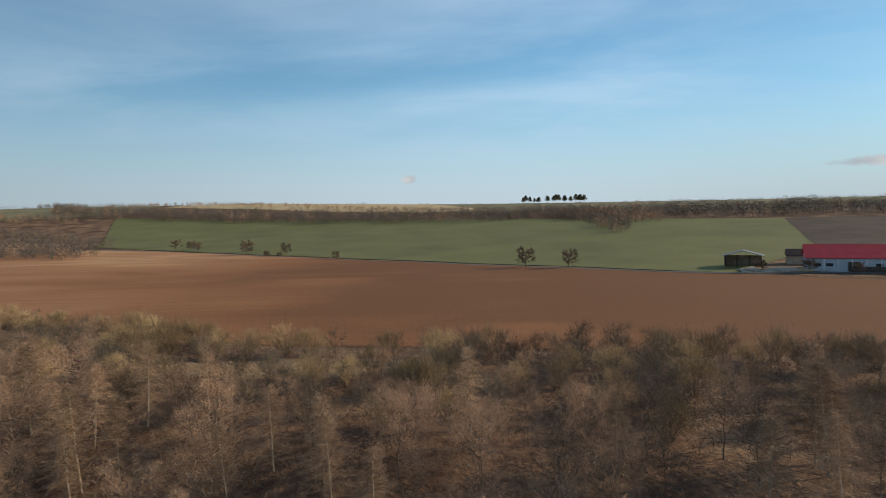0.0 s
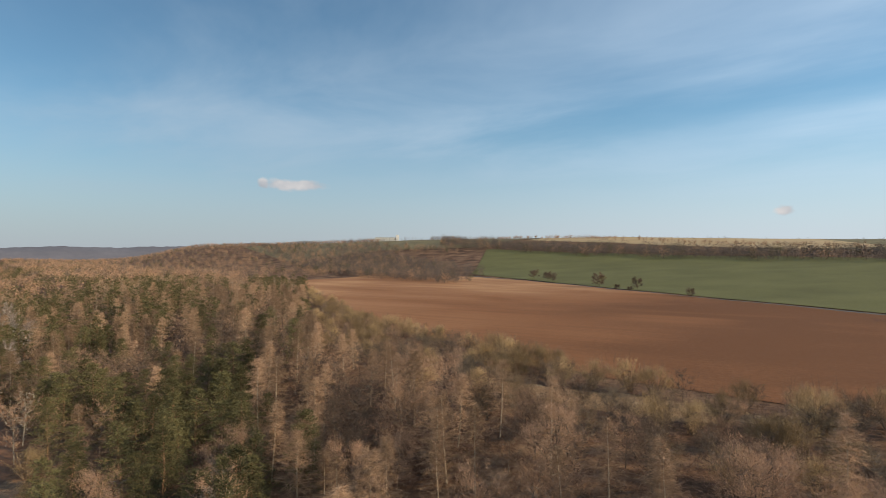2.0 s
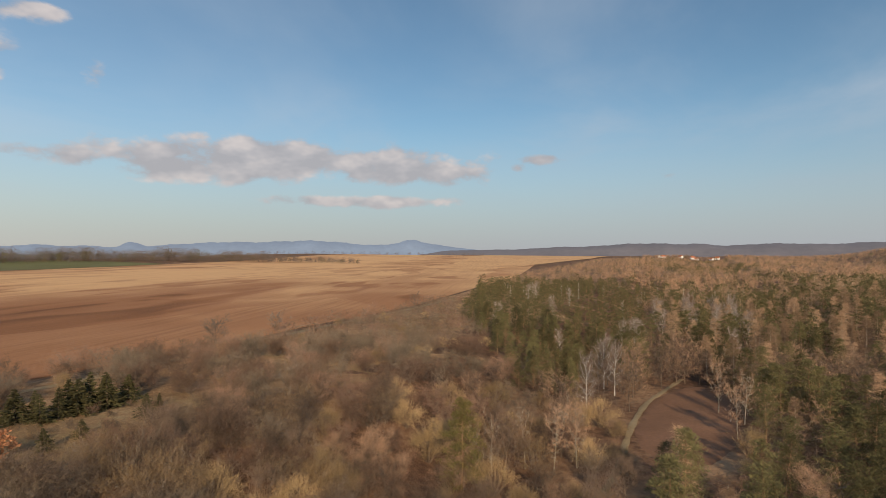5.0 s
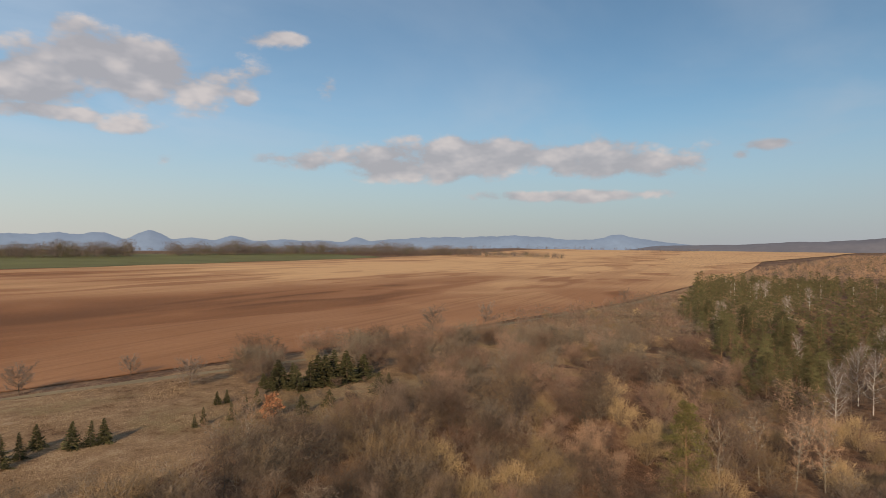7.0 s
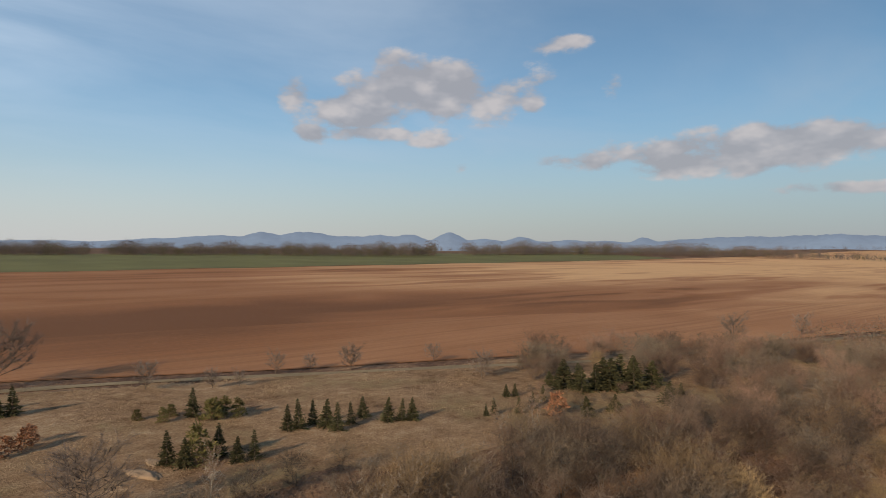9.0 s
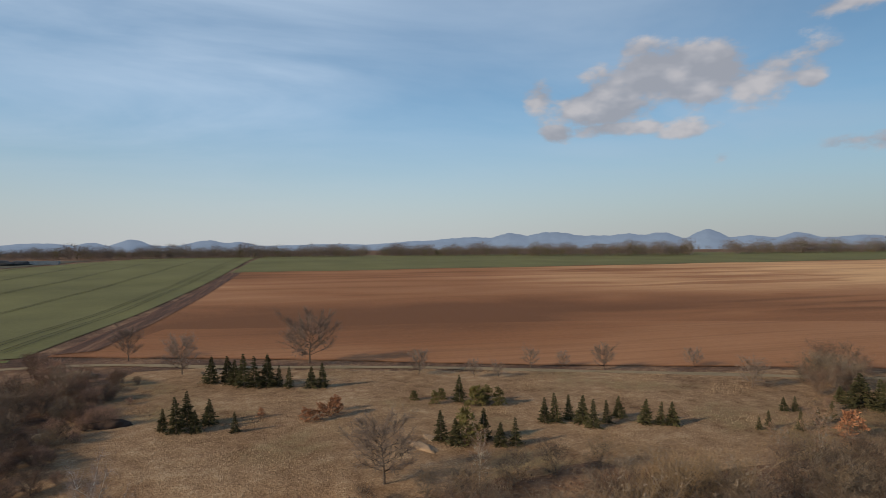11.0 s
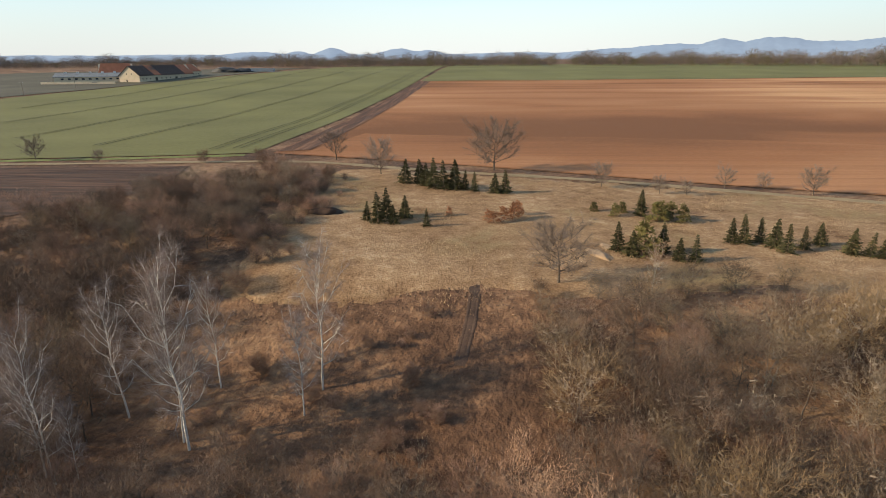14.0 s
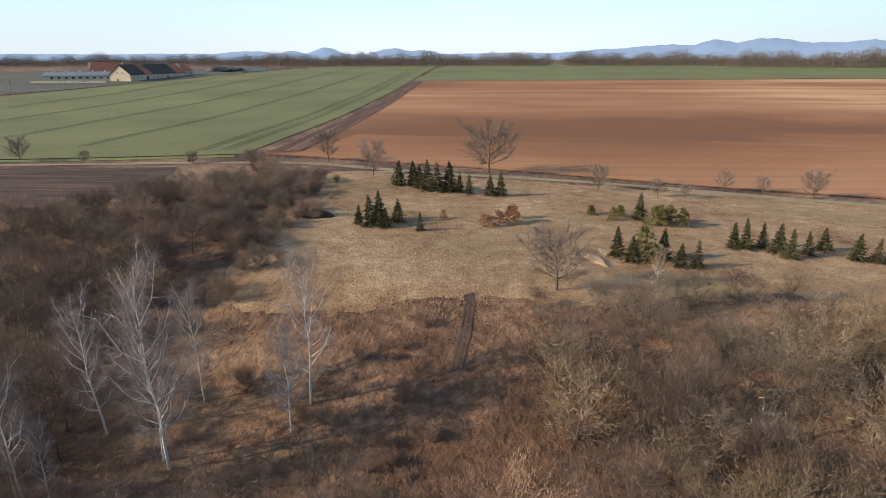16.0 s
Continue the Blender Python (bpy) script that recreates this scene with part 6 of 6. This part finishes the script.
def village():
    """Small white houses far along the valley, and a block on the skyline."""
    rng = np.random.default_rng(21)
    for az, d in [(70.9, 2230), (71.4, 2200), (72.6, 2180), (73.2, 2220), (73.9, 2190), (75.3, 2240), (75.8, 2210)]:
        a = radians(az)
        gable_house("village_house", -math.sin(a) * d, math.cos(a) * d, float(rng.uniform(0, 180)), 9, 13, 6, 10.5, "white_wall", "red_tiles", "small white village house with red roof", "house",
                    windows=[("r", 3, 1.2, 2, 3.4), ("r", 9, 1.2, 2, 3.4)], chimney=4, sink=1.0, group="village houses")
    a = radians(39.4)
    x, y = -math.sin(a) * 1590, math.cos(a) * 1590
    block = tagged(new("apartment_block"), "white apartment block on the skyline", "building")
    block.matrix_basis = pose(x, y, ground_at(x, y) - 1, 0, 0, 40)
    part("wall", boxed(-28, 28, -6, 6, 0, 12), MAT["white_wall"], block)
    part("tower", boxed(28.02, 36, -7, 7, 0, 19), MAT["white_wall"], block)
    part("roof", boxed(-28.4, 28.4, -6.4, 6.4, 12, 12.6), MAT["concrete"], block)
    for s in range(4):
        for i in range(14):
            part("window", boxed(-26.6 + i * 4, -24.6 + i * 4, -6.12, -5.9, 1.4 + s * 2.8, 2.9 + s * 2.8), MAT["dark_glass"], block)


def clearing_details():
    rng = np.random.default_rng(31)
    heap("dirt_mound", 39.5, -128, 2.6, 2.0, 0.9, "track", "mound of pale earth beside the track", 2)
    heap("dark_mound", 24.5, -90.5, 2.6, 1.5, 1.0, "dark_soil", "low dark heap overgrown with dry stalks", 4)
    heap("earth_bank", -14.6, -70.5, 1.1, 3.0, 0.5, "sand", "bare pale sandy earth bank in the grass", 6, turn=24)
    heap("earth_bank", -16.3, -73.5, 0.8, 1.9, 0.35, "sand", "small bare sandy bank beside the young conifers", 9, turn=14)
    for x, y, h in [(-3.5, -86, 2.3), (-5.2, -87.5, 2.6), (-2.0, -85.2, 1.8), (-6.0, -90.0, 2.2), (-1.2, -87.0, 1.6), (4.8, -89.5, 1.4)]:
        plant("oak_sapling", x, y, h, rng)
    plant("oak_sapling", -65.3, -58.2, 3.4, rng, "round young oak that has kept its orange-red leaves")
    for x, y, h in [(30.1, -111.1, 1.6), (24.8, -101.8, 1.2), (26.8, -116.3, 1.5), (27.2, -93.9, 1.8), (28.5, -106, 2.0), (26.7, -83.9, 1.7), (27.4, -75.7, 2.0), (31.3, -103.9, 2.2), (29, -97, 1.8), (24.3, -70.4, 1.4), (28, -68, 2.2), (30.5, -72, 3.2), (27.5, -62, 2.6), (33, -78, 3.0), (26, -94, 2.0), (31, -98, 2.6), (34, -106, 3.5), (41, -118, 4.5), (45, -124, 4.0), (52, -140, 3.0), (66, -139, 2.8)]:
        plant("red_shrub", x, y, h, rng)
    for x, y, h in [(-21, -57, 3.0), (-26, -58, 3.4), (-31, -58, 3.0), (-37, -56, 2.6), (-12, -57, 2.6), (-6, -57, 2.2), (-16, -55, 3.2)]:
        plant("shrub", x, y, h, rng)
    for i in range(44):                                        # scrub along the eastern rim of the clearing
        y = rng.uniform(-122, -56)
        x = 29.5 + 2.5 * math.sin(y * 0.3) + rng.normal(0, 1.8)
        plant("red_shrub" if i % 3 else "shrub", x, y, rng.uniform(0.9, 2.6), rng, "low bare scrub on the rim of the clearing")
    # clods and stones on the bank
    g = Geo()
    ico = bmesh.new()
    bmesh.ops.create_icosphere(ico, subdivisions=1, radius=1.0)
    iv = np.array([v.co[:] for v in ico.verts])
    jf = np.array([[v.index for v in f.verts] for f in ico.faces])
    ico.free()
    for i in range(2000):
        x, y = rng.uniform(-50, 28), rng.uniform(-61, -50)
        if x > 3 and rng.random() < 0.35:
            y = rng.uniform(-60, -38)
        r = rng.uniform(0.25, 1.0) ** 2 * 0.15 * (1.3 if y < -55 else 0.8)
        g.add(iv * rng.uniform(0.6, 1.2, 3) * [1, 1, 0.6] * r * (1 + 0.2 * rng.normal(size=(len(iv), 1))) + [x, y, ground_at(x, y) + 0.01], jf)
    v, f = g.arrays()
    tagged(new("soil_clods", mesh_from("soil_clods", v, f, MAT["clod"])), "scattered brown clods and stones on the bank", "clods", kind="stuff")
    # low stalks on the bank
    g = Geo()
    n = 26000
    x, y = rng.uniform(-6, 34, n), rng.uniform(-59, -26, n)
    ok = np.sin(x * 0.5 + 1.6 * np.sin(y * 0.4)) + np.sin(y * 0.6 + x * 0.2) + rng.normal(0, 0.6, n) > 0.1
    x, y = x[ok], y[ok]
    way = np.stack([rng.normal(0, 0.22, len(x)), rng.normal(0, 0.22, len(x)), rng.uniform(0.15, 0.6, len(x))], -1)
    slivers(g, np.stack([x, y, height(x, y) - 0.02], -1), way, 0.022, rng)
    v, f = g.arrays()
    tagged(new("dry_stalks", mesh_from("dry_stalks", v, f, MAT["red_twig"])), "thin reddish-brown dry stalks on the bare bank", "weeds", kind="stuff")
    for i in range(34):
        x, y = rng.uniform(3, 30), rng.uniform(-52, -26)
        if math.hypot(x, y) > 27:
            plant("red_shrub", x, y, rng.uniform(0.8, 2.0), rng, "low reddish bush on the bare bank")
    # dry grass
    g = Geo()
    n = 170000
    x, y = rng.uniform(-105, 36, n), rng.uniform(-124, -36, n)
    patchy = np.sin(x * 0.31 + 2 * np.sin(y * 0.17)) + np.sin(y * 0.43 + 1.3 * np.sin(x * 0.23)) + rng.normal(0, 0.7, n)
    ok = (patchy > 0.9) & (y > np.interp(x, [-105, -61, 52], [-84, -106, -148])) & ((x > -62) | (y < -60))
    ok &= y < np.interp(x, [-60, -42, -32], [-47.0, -48.0, -57.5]) + rng.normal(0, 1.0, n)
    x, y = x[ok], y[ok]
    base = np.stack([x, y, height(x, y) + 0.02], -1)
    way = np.stack([rng.normal(-0.05, 0.16, len(x)), rng.normal(0, 0.16, len(x)), rng.uniform(0.18, 0.65, len(x))], -1)
    slivers(g, base, way * 0.75, 0.045, rng)
    v, f = g.arrays()
    tagged(new("dry_grass", mesh_from("dry_grass", v, f, MAT["straw"])), "tufts of dry beige grass over the clearing", "grass", kind="stuff")


def wheel_tracks():
    """Tramlines through the southern wheat, wheel ruts on the bank."""
    ends = [((66, -160), (50, -800)), ((72, -158), (56, -800)), ((109, -165), (92, -760)), ((147, -183), (131, -720)), ((187, -230), (172, -700)), ((226, -290), (216, -590))]
    for (ax, ay), (bx, by) in ends:
        dx, dy = bx - ax, by - ay
        k = math.hypot(dx, dy)
        nx, ny = -dy / k, dx / k
        for s in (-1.0, 1.0):
            ribbon("wheel_track", [(ax + nx * s + dx * t, ay + ny * s + dy * t) for t in np.linspace(0, 1, 7)], 0.24, MAT["tram"],
                   "dark wheel track through the wheat", 0.42)
    ribbon("worn_track", [(0.9, -61), (0.6, -58), (1.1, -55), (1.6, -52), (2.2, -48.7)], 1.1, MAT["rut_soil"], "bare dark track worn down the bank", 0.05)
    for s in (-0.45, 0.45):
        ribbon("rut", [(0.75 + s, -59), (1.2 + s, -54), (1.6 + s, -52), (2.0 + s, -49.7)], 0.4, MAT["rut_soil"], "wheel rut down the bank, its deep shade painted dark", 0.07)
    field("headland_rows", [(53.2, -155), (45.0, -158), (35.5, -480.5), (45.4, -481.5)], MAT["rows"], "dark ridged furrows along the wheat", 0.30, "strip")


KINDS["oak_sapling"] = (("trunk", "crown"), ("wood", "rust_leaf"), "oak sapling with withered orange-red leaves in dry grass", "tree", "oak saplings",
                        [(2.4, pine_tree(130, 2.4, 2.2, 14, 46, 0.15, 0.24, 0.13)), (2.0, pine_tree(131, 2.0, 2.0, 12, 46, 0.15, 0.24, 0.13))])
farm_south()
farm_north()
village()
clearing_details()
wheel_tracks()
